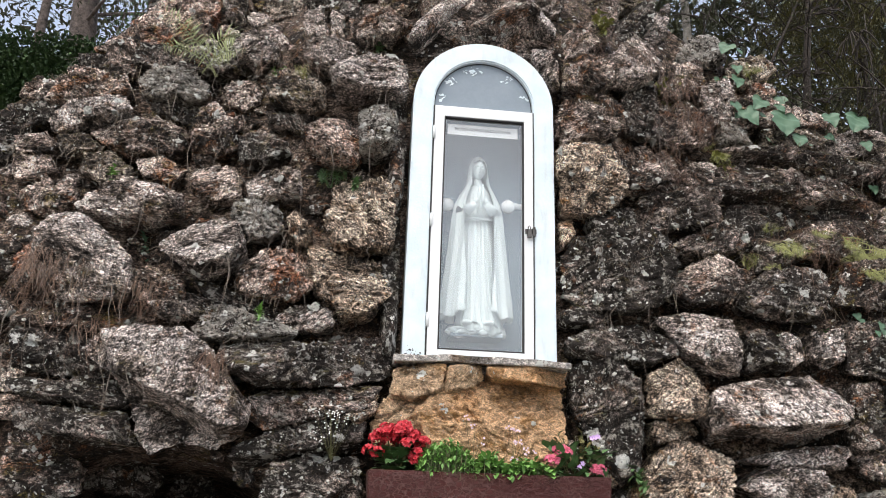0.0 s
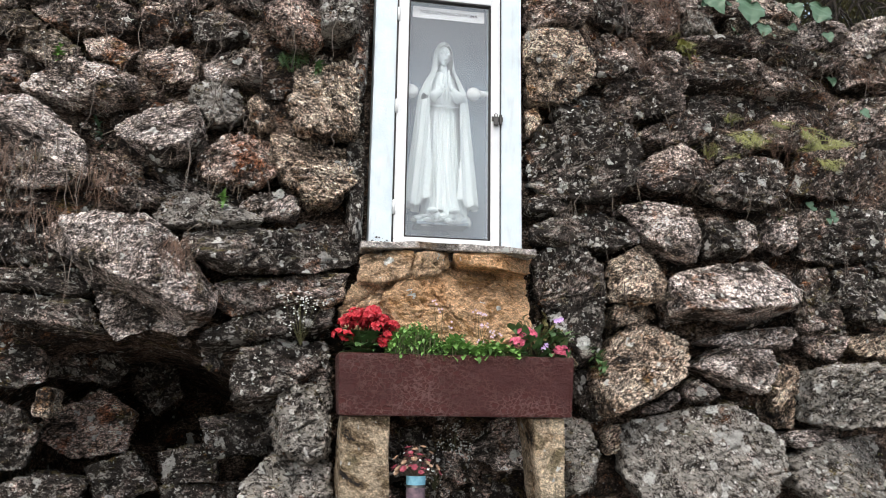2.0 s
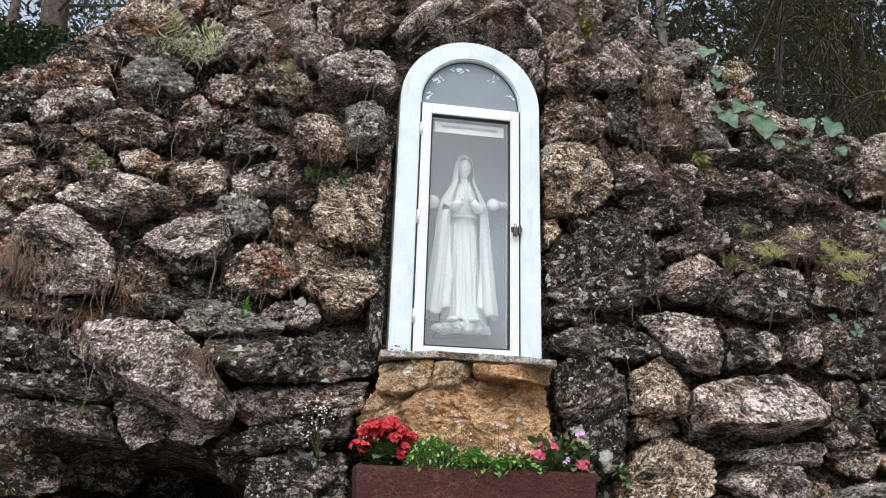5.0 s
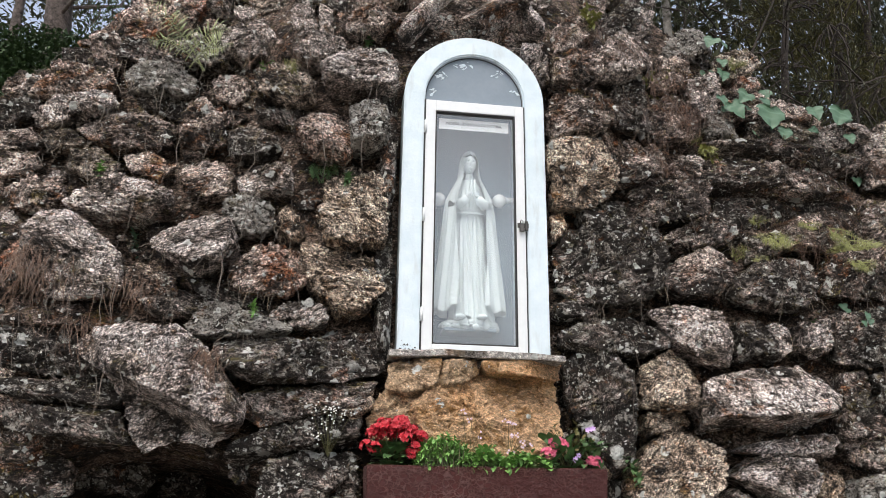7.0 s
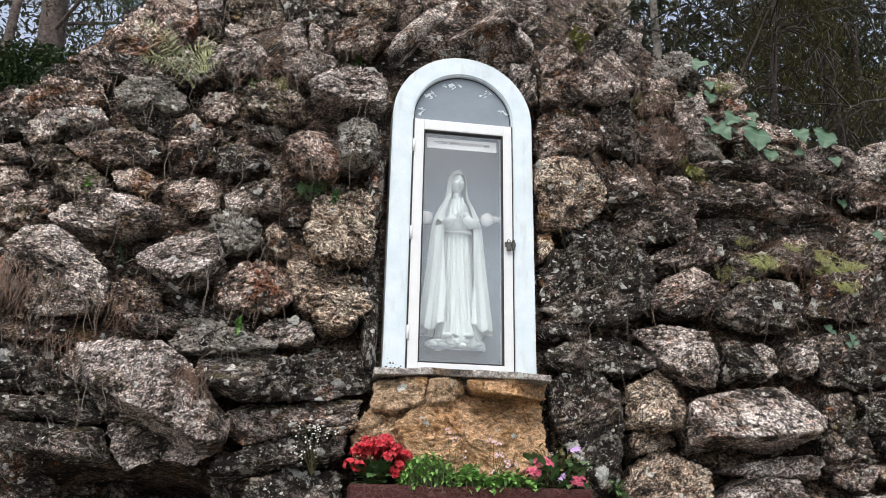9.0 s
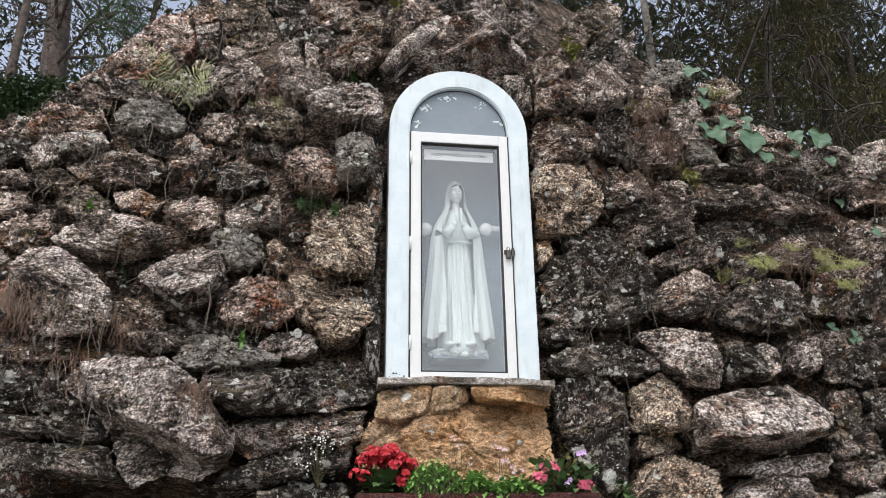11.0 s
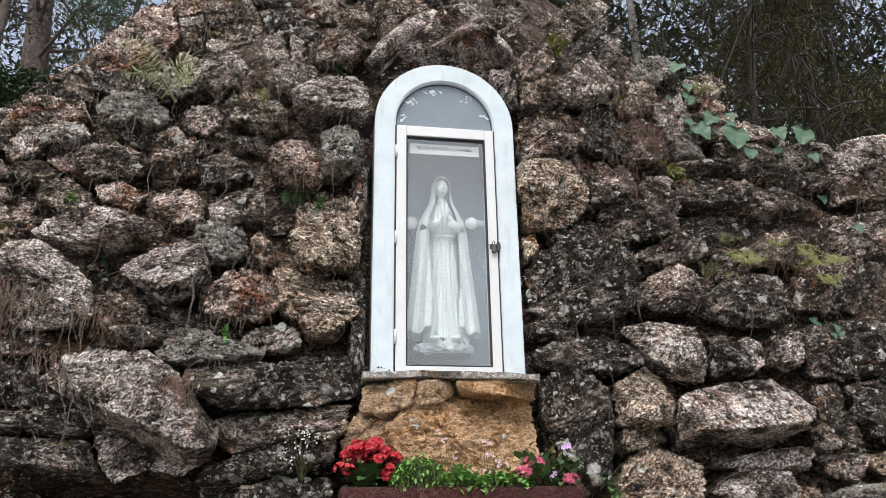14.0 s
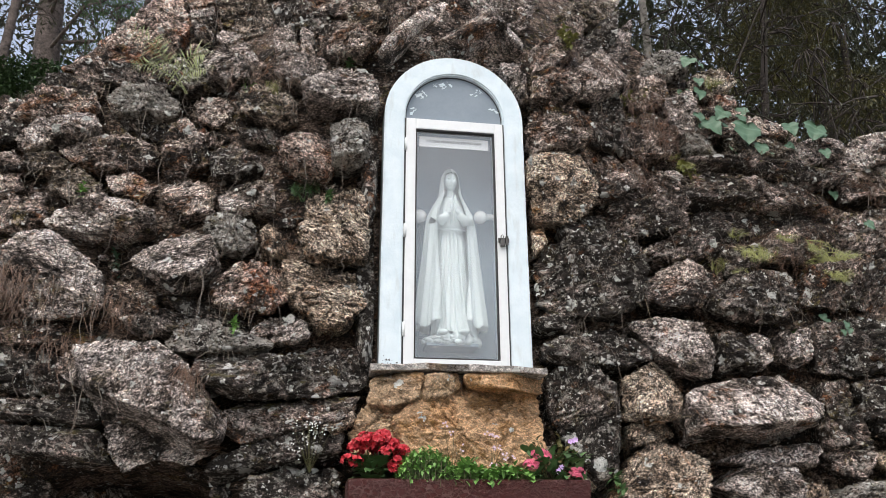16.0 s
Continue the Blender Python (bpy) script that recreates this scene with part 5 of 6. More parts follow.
def face_shape(q, p):
    if p[1] < 0:
        q.y -= 0.011 * math.exp(-((p[0] / 0.15) ** 2 + ((p[2] + 0.10) / 0.22) ** 2))
        q.y += 0.013 * math.exp(-(((abs(p[0]) - 0.40) / 0.21) ** 2 + ((p[2] - 0.12) / 0.11) ** 2))
        q.y -= 0.006 * math.exp(-(((abs(p[0]) - 0.40) / 0.15) ** 2 + ((p[2] - 0.06) / 0.06) ** 2))
        q.y += 0.006 * math.exp(-((p[0] / 0.30) ** 2 + ((p[2] + 0.45) / 0.05) ** 2))
        q.y -= 0.005 * math.exp(-((p[0] / 0.25) ** 2 + ((p[2] + 0.55) / 0.09) ** 2))
        q.y += 0.006 * math.exp(-((p[0] / 0.22) ** 2 + ((p[2] + 0.70) / 0.06) ** 2))
    q.x *= 1 - 0.22 * max(0, -p[2])
    return q


blob((0, Y0 - 0.030, 2.970), (0.0275, 0.036, 0.045), face_shape, 5)
blob((0, Y0 + 0.006, 2.985), (0.036, 0.036, 0.043), None, 3)
blob((0, Y0 - 0.010, 2.910), (0.018, 0.024, 0.04))
# forearms, sleeves and joined palms
for s in (-1, 1):
    statue.tube([(s * 0.088, Y0 - 0.040, 2.762), (s * 0.058, Y0 - 0.080, 2.752), (s * 0.024, Y0 - 0.098, 2.782)], [0.022, 0.025, 0.017], 14)
    statue.tube([(s * 0.030, Y0 - 0.096, 2.775), (s * 0.016, Y0 - 0.104, 2.800)], [0.011, 0.010], 12)
    blob((s * 0.0085, Y0 - 0.108, 2.822), (0.0085, 0.013, 0.036))
    blob((s * 0.0075, Y0 - 0.108, 2.850), (0.006, 0.008, 0.022))
statue.tube([(-0.062, Y0 - 0.050, 2.722), (-0.03, Y0 - 0.066, 2.719), (0, Y0 - 0.070, 2.718), (0.03, Y0 - 0.066, 2.719), (0.062, Y0 - 0.050, 2.722)], [0.006] * 5, 8)
# beads of the rosary hanging from the hands
for k in range(9):
    blob((-0.052 - 0.0006 * k, Y0 - 0.083, 2.40 + 0.018 * k), (0.004, 0.003, 0.006), None, 2)
# robe hem, feet and the cloud it stands on
for x, y, z, r in ((-0.05, -0.085, 2.236, 0.024), (0.045, -0.085, 2.238, 0.024)):
    blob((x, Y0 + y, z), (r, r * 1.1, r * 0.55))
random.seed(8)
for k in range(60):
    w = math.pi + math.pi * (k + 0.5) / 60
    r = random.uniform(0.008, 0.018)
    blob((math.cos(w) * random.uniform(0.085, 0.122), Y0 + math.sin(w) * random.uniform(0.045, 0.075), 2.200 + random.uniform(-0.6, 1.9) * r), (r * 1.2, r, r * random.uniform(0.6, 1.3)), None, 3)
blob((0, Y0, 2.219), (0.13, 0.075, 0.02))
tagged(statue.put("statue", PLASTER, None, "", True), "white plaster statue of a veiled robed woman praying on a cloud", "statue")

# globe lamps beside the statue
for s, x, z in ((-1, -0.138, 2.815), (1, 0.150, 2.825)):
    lamp = thing("globe_lamp", "unlit white opal globe lamp on a short side arm", "lamp", "lamps beside the statue", at=(x, 0.16, z))
    bm = bmesh.new()
    bmesh.ops.create_uvsphere(bm, u_segments=24, v_segments=16, radius=0.032)
    bmesh.ops.translate(bm, vec=(x, 0.16, z), verts=bm.verts)
    under(part("globe", bm, OPAL, None, "", True), lamp)
    h = Heap()
    h.tube([(x + s * 0.027, 0.16, z + 0.004), (x + s * 0.05, 0.16, z + 0.006), (s * 0.2265, 0.16, z + 0.004)], [0.016, 0.013, 0.013], 12)
    under(h.put("arm", WHITE_METAL, None, "", True), lamp)

# ---- sill ----
SILL = rock_material("weathered_slab", (0.20, 0.18, 0.155), (0.31, 0.28, 0.245), (0.40, 0.365, 0.32), 0.05, 0.14, 0.1, (0.22, 0.16, 0.10), 0.2, 0.45)
tagged(part("sill", box(-0.368, 0.352, -0.165, 0.0, 2.026, 2.053, 0.005, 9, 0.009, 3), SILL, None, "", True), "thin weathered concrete slab carrying the niche", "sill", kind="structure")

# ---- planter, legs, stone shelf ----
PX0, PX1, PY0, PY1, PZ0, PZ1 = -0.445, 0.438, -0.345, -0.10, 1.383, 1.606
planter = thing("planter", "long oxblood-painted concrete planter full of small flowers", "planter", at=(0, -0.22, PZ0))
bm = box(PX0, PX1, PY0, PY1, PZ0, PZ1, 0.011)
topf = max(bm.faces, key=lambda q: q.calc_center_median().z)
bmesh.ops.inset_region(bm, faces=[topf], thickness=0.022)
bmesh.ops.translate(bm, vec=(0, 0, -0.05), verts=topf.verts)
for v in bm.verts:
    if v.co.z < 1.5:
        v.co.x *= 0.978
        v.co.y += 0.006 if v.co.y < -0.25 else 0
under(part("trough", bm, RED_PAINT), planter)
bm = box(PX0 + 0.026, PX1 - 0.026, PY0 + 0.026, PY1 - 0.026, 1.5575, 1.585, 0.003, 10, 0.008)
under(part("soil", bm, SOIL, None, "dark potting soil"), planter)
under(part("leg", box(-0.425, -0.245, -0.315, -0.1, 1.02, 1.383, 0.014, 6, 0.012, 2), LEG_STONE, None, "thick ochre concrete leg", True), planter)
bm = box(0.275, 0.405, -0.315, -0.1, 1.02, 1.383, 0.014, 6, 0.014, 7)
for v in bm.verts:
    v.co.x += (0.0 if v.co.x > 0.34 else 0.05) * (1.383 - v.co.z) / 0.36
under(part("leg", bm, LEG_STONE, None, "rough leaning ochre stone leg", True), planter)
stone(DARK, 0.0, 0.02, 0.50, 0.56, ((-138, 0.83), (-42, 0.83), (40, 0.81), (140, 0.81)), 0.2, "ledge_stone", 0.6, 0.6, "broad dark ledge stone under the planter's legs")

# can of dried flowers
can = thing("flower_can", "blue-labelled tin with wilted flowers on the ledge", "tin can", at=(-0.15, -0.30, 1.02))
for name, r, z0, z1, mt in (("can", 0.034, 1.02, 1.178, STEEL), ("label", 0.0348, 1.145, 1.176, surface("blue_paper", (0.13, 0.38, 0.52), (0.30, 0.58, 0.68), 30, 0.5, 0.05)), ("band", 0.0346, 1.06, 1.135, surface("striped_dark_paper", (0.05, 0.04, 0.06), (0.24, 0.16, 0.18), 40, 0.5, 0.05))):
    bm = bmesh.new()
    bmesh.ops.create_cone(bm, cap_ends=name == "can", segments=28, radius1=r, radius2=r, depth=z1 - z0)
    bmesh.ops.translate(bm, vec=(-0.15, -0.30, (z0 + z1) / 2), verts=bm.verts)
    under(part(name, bm, mt, None, "", True), can)
random.seed(21)
h, hp, hs, hw = Heap(), Heap(), Heap(), Heap()
for k in range(80):
    d = rand_dir(1.2)
    d.z = abs(d.z) + 0.5
    p = Vector((-0.15, -0.30, 1.165)) + Vector((d.x * 0.085, d.y * 0.06, d.z * 0.06 * random.uniform(0.4, 1.3)))
    h.tube([(-0.15 + d.x * 0.01, -0.30 + d.y * 0.01, 1.172), p], [0.0018, 0.0012], 4)
    (hp if k % 3 == 0 else hs if k % 3 == 1 else hw).flower(p, d, random.uniform(0.010, 0.017) if k % 3 < 2 else 0.006, 7)
under(h.put("stem", TWIG), can)
under(hp.put("red_blossom", leafy("wilted_red_petal", (0.16, 0.02, 0.035), (0.36, 0.06, 0.09))), can)
under(hs.put("dry_blossom", leafy("faded_petal", (0.16, 0.09, 0.05), (0.40, 0.27, 0.17))), can)
under(hw.put("white_blossom", WHITE_PETAL), can)


# ---- plants in the planter ----
def plant(name, label, at, category="plant", group=""):
    return thing(name, label, category, group, at=at)


random.seed(31)
k1 = plant("flowering_plant", "kalanchoe with a dense dome of red flowers and fleshy leaves", (-0.345, -0.24, 1.58))
lv, sm, fl = Heap(), Heap(), Heap()
for k in range(80):
    w = random.random() * 6.283
    b = Vector((-0.345 + math.cos(w) * 0.02, -0.245 + math.sin(w) * 0.02, 1.585 + random.random() * 0.10))
    lv.leaf(b, (math.cos(w) * 1.1, math.sin(w) * 0.8 - 0.3, random.uniform(-0.05, 0.9)), (0, 0, 1), random.uniform(0.055, 0.09), random.uniform(0.035, 0.055), 0.25, 0.3)
for k in range(44):
    w, r = random.random() * 6.283, math.sqrt(random.random())
    hx, hy = math.cos(w) * r * 0.095, math.sin(w) * r * 0.07
    top = Vector((-0.338 + hx, -0.255 + hy, 1.742 + 0.03 * (1 - r * r) - 0.035 * r + random.uniform(-0.012, 0.012)))
    if k < 5:
        top = Vector((random.choice((-0.435, -0.26, -0.265)) + random.uniform(-0.02, 0.02), -0.28, 1.66 + random.uniform(-0.025, 0.03)))
    if k < 14:
        sm.tube([(-0.345, -0.245, 1.585), ((-0.345 + top.x) / 2, (-0.245 + top.y) / 2, 1.66), top], [0.0035, 0.003, 0.002], 5)
    for q in range(17):
        d = rand_dir(0.7)
        d.y -= 0.25
        fl.flower(top + Vector((d.x * 0.024, d.y * 0.022, d.z * 0.013)), d, random.uniform(0.010, 0.014), 4)
under(lv.put("foliage", LEAF_DEEP), k1)
under(sm.put("stem", STEM), k1)
under(fl.put("blossom", RED_PETAL), k1)

for name, label, x0, x1, n, hgt, ls, mtl in (("herb", "bushy light-green herb with small narrow leaves", -0.265, -0.06, 2300, 0.13, 0.022, LEAF_GREEN), ("herb", "low patch of round light-green leaves", -0.07, 0.06, 420, 0.085, 0.027, LEAF_GREEN), ("herb", "low patch of round light-green leaves", 0.05, 0.22, 480, 0.075, 0.027, LEAF_GREEN)):
    t = plant(name, label, ((x0 + x1) / 2, -0.25, 1.58))
    h, hs = Heap(), Heap()
    for k in range(n):
        x, y = random.uniform(x0, x1), random.uniform(-0.345, -0.19)
        e = 1 - (2 * (x - x0) / (x1 - x0) - 1) ** 2 * 0.55
        z = 1.588 + hgt * e * math.sqrt(random.random()) * random.uniform(0.5, 1.05)
        d = rand_dir(0.6)
        h.leaf((x, y, z), (d.x, d.y - 0.25, d.z), (0, 0, 1), ls * random.uniform(0.7, 1.25), ls * (0.45 if ls < 0.025 else 0.8), 0.25, 0.3)
        if k % 5 == 0:
            hs.tube([(x * 0.9 + 0.1 * (x0 + x1) / 2, y, 1.578), (x, y, z)], [0.0015, 0.001], 4)
    under(h.put("foliage", mtl), t)
    under(hs.put("stem", STEM), t)

k2 = plant("flowering_plant", "kalanchoe with pink flower heads and dark fleshy leaves", (0.30, -0.24, 1.58))
lv, sm, fl = Heap(), Heap(), Heap()
for k in range(120):
    x = random.uniform(0.21, 0.43)
    d = rand_dir(0.5)
    z = 1.588 + random.random() ** 1.5 * 0.12
    lv.leaf((x, random.uniform(-0.32, -0.2), z), (d.x, d.y - 0.2, abs(d.z)), (0, 0, 1), random.uniform(0.035, 0.065), random.uniform(0.022, 0.04), 0.2, 0.35)
for cx, cz, n in ((0.262, 1.70, 26), (0.232, 1.662, 12), (0.405, 1.635, 12), (0.395, 1.61, 8), (0.278, 1.692, 16)):
    sm.tube([(0.31, -0.24, 1.58), ((0.31 + cx) / 2, -0.26, 1.63), (cx, -0.28, cz)], [0.003, 0.0025, 0.002], 5)
    for q in range(n + 10):
        d = rand_dir(0.5)
        d.y -= 0.4
        fl.flower(Vector((cx, -0.285, cz)) + Vector((d.x * 0.026, d.y * 0.015, d.z * 0.014)), d, random.uniform(0.009, 0.013), 5)
under(lv.put("foliage", LEAF_DEEP), k2)
under(sm.put("stem", STEM), k2)
under(fl.put("blossom", PINK_PETAL), k2)

t = plant("flowering_plant", "straggling plant with brownish leaves and lilac flowers", (0.36, -0.2, 1.58))
lv, sm, fl = Heap(), Heap(), Heap()
for k in range(16):
    e = Vector((random.uniform(0.26, 0.44), random.uniform(-0.27, -0.17), random.uniform(1.68, 1.79)))
    sm.tube([(0.35, -0.2, 1.575), ((0.35 + e.x) / 2 + 0.01, (e.y - 0.2) / 2, 1.66), e], [0.0025, 0.002, 0.0012], 4)
    for q in range(9):
        d = rand_dir(0.3)
        s = random.uniform(0.45, 1.0)
        lv.leaf(Vector((0.35, -0.2, 1.6)).lerp(e, s), d, (0, 0, 1), random.uniform(0.018, 0.036), 0.014, 0.2, 0.3)
for x, z in ((0.335, 1.64), (0.345, 1.652), (0.33, 1.635), (0.395, 1.748), (0.405, 1.752), (0.382, 1.745)):
    fl.flower((x, -0.29, z), (0, -1, 0.3), 0.0125, 5)
under(lv.put("foliage", leafy("bronze_green_leaf", (0.09, 0.10, 0.03), (0.22, 0.17, 0.07))), t)
under(sm.put("stem", STEM), t)
under(fl.put("blossom", LILAC_PETAL), t)

t = plant("flowering_plant", "thin-stalked plant with scattered pale pink flowers", (0.06, -0.22, 1.58))
sm, fl = Heap(), Heap()
for x, z, n in ((-0.09, 1.80, 4), (-0.055, 1.775, 3), (-0.035, 1.715, 4), (0.085, 1.77, 7), (0.11, 1.765, 4), (0.095, 1.725, 6), (0.125, 1.72, 3), (0.09, 1.665, 4), (0.14, 1.695, 7), (0.17, 1.69, 4)):
    b = -0.06 if x < 0 else 0.09
    sm.tube([(b, -0.24, 1.578), (b + (x - b) * 0.3, -0.25, 1.66), (x, -0.265, z)], [0.0014, 0.0012, 0.0008], 4)
    for q in range(n):
        fl.flower((x + random.gauss(0, 0.009), -0.268, z + random.gauss(0, 0.006)), (random.gauss(0, 0.3), -1, 0.3), 0.0052, 5)
under(sm.put("stem", STEM), t)
under(fl.put("blossom", PALE_PETAL), t)

bpy.context.view_layer.update()
graph = bpy.context.evaluated_depsgraph_get()


def face_at(x, z):
    """The place and normal of the mound's face at x, z."""
    hit, place, nrm, _, ob, _ = scene.ray_cast(graph, Vector((x, -1.2, z)), Vector((0, 1, 0)))
    return (place, nrm) if hit and (ob.name.startswith(("stone", "rubble", "wall", "hood"))) else (None, None)



# ---- wild plants on the stones ----
def frond(h, base, tip, rise, width, n=26):
    base, tip = Vector(base), Vector(tip)
    axis = []
    for k in range(n + 1):
        s = k / n
        axis.append(base.lerp(tip, s) + Vector((0, -0.03, 1)) * rise * 4 * s * (1 - s))
    h.tube(axis, [0.0025 * (1 - 0.7 * k / n) for k in range(n + 1)], 4)
    for k in range(4, n):
        d = (axis[k + 1] - axis[k]).normalized()
        side = d.cross(Vector((0, -1, 0.15))).normalized()
        s = k / n
        ln = width * math.sin(math.pi * min(1.0, 0.12 + 0.9 * (1 - s))) ** 0.7
        for q in (-1, 1):
            h.leaf(axis[k], side * q + d * 0.5 + Vector((random.gauss(0, 0.12), -0.3, -0.15)), (0, -0.7, 0.7), ln * random.uniform(0.6, 1.1), ln * 0.085, 0.1, 0.45)


def front_y(x, z):
    p, _ = face_at(x, z)
    return p.y if p is not None else wall_y(x, z) - 0.08


random.seed(41)
fern = plant("fern", "yellow-green fern with arching fronds between the stones", (-1.33, 0.33, 3.40), "fern")
for base, tip, rise, wide in (((-1.27, 0.27, 3.44), (-1.56, 0.22, 3.75), 0.045, 0.085), ((-1.30, 0.26, 3.47), (-1.53, 0.20, 3.54), 0.04, 0.06), ((-1.36, 0.24, 3.47), (-1.17, 0.14, 3.59), 0.06, 0.085), ((-1.34, 0.25, 3.44), (-1.16, 0.14, 3.50), 0.05, 0.07), ((-1.28, 0.27, 3.44), (-1.44, 0.16, 3.66), 0.03, 0.07)):
    h = Heap()
    frond(h, base, tip, rise, wide, 17)
    under(h.put("frond", FERN_LEAF), fern)


def heart_leaf(h, base, way, nrm, size):
    """A lobed, wavy leaf with a sunken rib."""
    way, nrm = Vector(way).normalized(), Vector(nrm).normalized()
    side = way.cross(nrm).normalized()
    nrm = side.cross(way)
    base = Vector(base)
    outline = ((-0.02, 0.04), (-0.15, 0.22), (-0.13, 0.38), (-0.02, 0.50), (0.12, 0.60), (0.20, 0.50), (0.30, 0.50), (0.44, 0.52), (0.52, 0.37), (0.66, 0.30), (0.84, 0.17), (0.94, 0.07), (1.02, 0.0))
    phase = random.random() * 6
    vs, fs = [], []
    for n, (a, b) in enumerate(outline):
        rib = base + way * size * max(a, 0) - nrm * size * 0.22 * max(a, 0) ** 2
        for k in range(9):
            s = (k - 4) / 4
            vein = 0.03 * math.cos(n * 2.1 + abs(s) * 3.0) * (1 - abs(s))
            wave = 0.05 * math.sin(phase + n * 1.1 + s * 3) * abs(s)
            ragged = random.uniform(0.95, 1.05) if abs(s) == 1 else 1.0
            vs.append(rib + way * size * (min(a, 0) + 0.06 * (1 - b)) * abs(s) - side * size * b * s * ragged + nrm * size * (0.10 * abs(s) + wave + vein - 0.10 * s * s * b))
    for n in range(len(outline) - 1):
        for k in range(8):
            a = n * 9 + k
            fs.append((a, a + 1, a + 10, a + 9))
    h.add(vs, fs)


big = plant("broad_leaved_creeper", "creeper with broad heart-shaped blue-green leaves over the stones", (1.62, 0.2, 3.2), "creeper")
lv, sm = Heap(), Heap()
for x, z, s in ((1.46, 3.96, 0.093), (1.41, 3.75, 0.074), (1.49, 3.75, 0.084), (1.49, 3.83, 0.062), (1.37, 3.50, 0.074), (1.42, 3.44, 0.112), (1.52, 3.52, 0.093), (1.68, 3.61, 0.13), (1.60, 3.50, 0.068), (1.60, 3.38, 0.155), (1.67, 3.30, 0.081), (1.88, 3.46, 0.093), (1.98, 3.40, 0.124), (2.01, 3.29, 0.062), (1.44, 3.28, 0.074), (1.51, 3.30, 0.056), (2.06, 3.08, 0.056), (2.06, 2.83, 0.056), (1.67, 2.33, 0.036), (1.69, 2.31, 0.03), (1.66, 2.25, 0.036), (1.68, 2.23, 0.032), (1.64, 2.22, 0.03)):
    y = front_y(x, z) - 0.045
    b = Vector((x, y, z + 0.45 * s))
    one = Heap()
    heart_leaf(one, b, (random.uniform(-0.75, 0.75), -0.35, -0.85), (random.uniform(-0.45, 0.45), -0.9, random.uniform(0.3, 0.8)), s * 0.92)
    under(one.put("leaf", LEAF_BLUE, None, "", True), big)
    if s > 0.08:
        heart_leaf(lv, b + Vector((random.gauss(0, 0.05), 0.02, random.gauss(-0.02, 0.04))), (random.uniform(-1, 1), -0.4, random.uniform(-0.9, 0.1)), (random.uniform(-0.5, 0.5), -0.9, 0.5), s * random.uniform(0.35, 0.55))
    sm.tube([(x + 0.02, y + 0.1, z - 0.06), (x + 0.02, y + 0.03, z + 0.02), b], [0.004, 0.003, 0.002], 4)
under(lv.put("foliage", LEAF_BLUE, None, "small young leaves"), big)
under(sm.put("stem", STEM), big)


def sprig(name, label, x, z, hgt, n, size, mtl, spread=0.5, seed=1, hang=False):
    random.seed(seed)
    y = front_y(x, z) - 0.045
    t = plant(name, label, (x, y, z))
    lv, sm = Heap(), Heap()
    for k in range(max(2, n // 12)):
        d = Vector((random.uniform(-spread, spread), -0.35, -1 if hang else 1)).normalized() * hgt * random.uniform(0.6, 1.1)
        b = Vector((x, y + 0.06, z))
        pts = [b, b + d * 0.5 + Vector((0, -0.02, 0)), b + d]
        sm.tube(pts, [0.003, 0.002, 0.001], 4)
        for q in range(12):
            s = (q + 1) / 12
            p = b + d * s + Vector((0, -0.02 * math.sin(3.14 * s), 0))
            w = rand_dir(0.2)
            w.y = -abs(w.y)
            lv.leaf(p, w, (0, 0, 1), size * random.uniform(0.6, 1.2), size * 0.45, 0.2, 0.3)
    under(lv.put("foliage", mtl), t)
    under(sm.put("stem", STEM), t)


for k, (x, z, hgt, n, size, mtl, what) in enumerate((
        (-1.43, 2.46, 0.13, 24, 0.032, LEAF_BLUE, "upright weed with small grey-green leaves in a joint"),
        (-1.63, 2.82, 0.07, 24, 0.03, LEAF_GREEN, "small green weed in a joint of the stones"),
        (-0.57, 2.78, 0.08, 40, 0.03, LEAF_DEEP, "tuft of dark green leaves in a joint"),
        (-1.00, 3.46, 0.10, 36, 0.028, LEAF_GREEN, "small bright green weed in a joint of the stones"),
        (-0.90, 2.16, 0.06, 20, 0.03, LEAF_GREEN, "small bright green weed in a joint of the stones"),
        (1.21, 3.22, 0.16, 60, 0.032, LEAF_MOSS, "small fern-like weed hanging from a joint"),
        (1.55, 2.28, 0.14, 40, 0.03, LEAF_DEEP, "dark creeping weed hanging from a joint"),
        (0.62, 3.76, 0.12, 60, 0.04, LEAF_MOSS, "olive weed over the upper stones"),
        (0.58, 1.66, 0.12, 36, 0.04, LEAF_DEEP, "dark creeping weed hanging from a joint"),
        (-0.52, 3.52, 0.14, 30, 0.035, LEAF_DEEP, "upright weed with small green leaves in a joint"),
        (-0.30, 4.05, 0.14, 50, 0.035, LEAF_MOSS, "olive weed over the upper stones"),
        (1.04, 3.50, 0.20, 80, 0.035, LEAF_MOSS, "pale straggling weed over the stones"))):
    sprig("weed", what, x, z, hgt, n, size, mtl, 0.7, 60 + k, what.endswith("joint") and "hanging" in what)


def feathery_weed(label, x, z, size, n, mtl, seed, hang):
    """A tuft of small divided fronds."""
    random.seed(seed)
    y = front_y(x, z) - 0.02
    t = plant("small_fern", label, (x, y, z), "fern", "small ferns in the joints")
    h = Heap()
    for k in range(n):
        w = random.uniform(-1.2, 1.2)
        tip = Vector((x + math.sin(w) * size, y - size * random.uniform(0.2, 0.7), z + (-0.8 if hang else 0.9) * size * math.cos(w) * random.uniform(0.5, 1.1)))
        frond(h, (x + random.gauss(0, size * 0.2), y + 0.02, z + random.gauss(0, size * 0.15)), tip, size * 0.12, size * random.uniform(0.3, 0.5), 12)
    under(h.put("foliage", mtl), t)


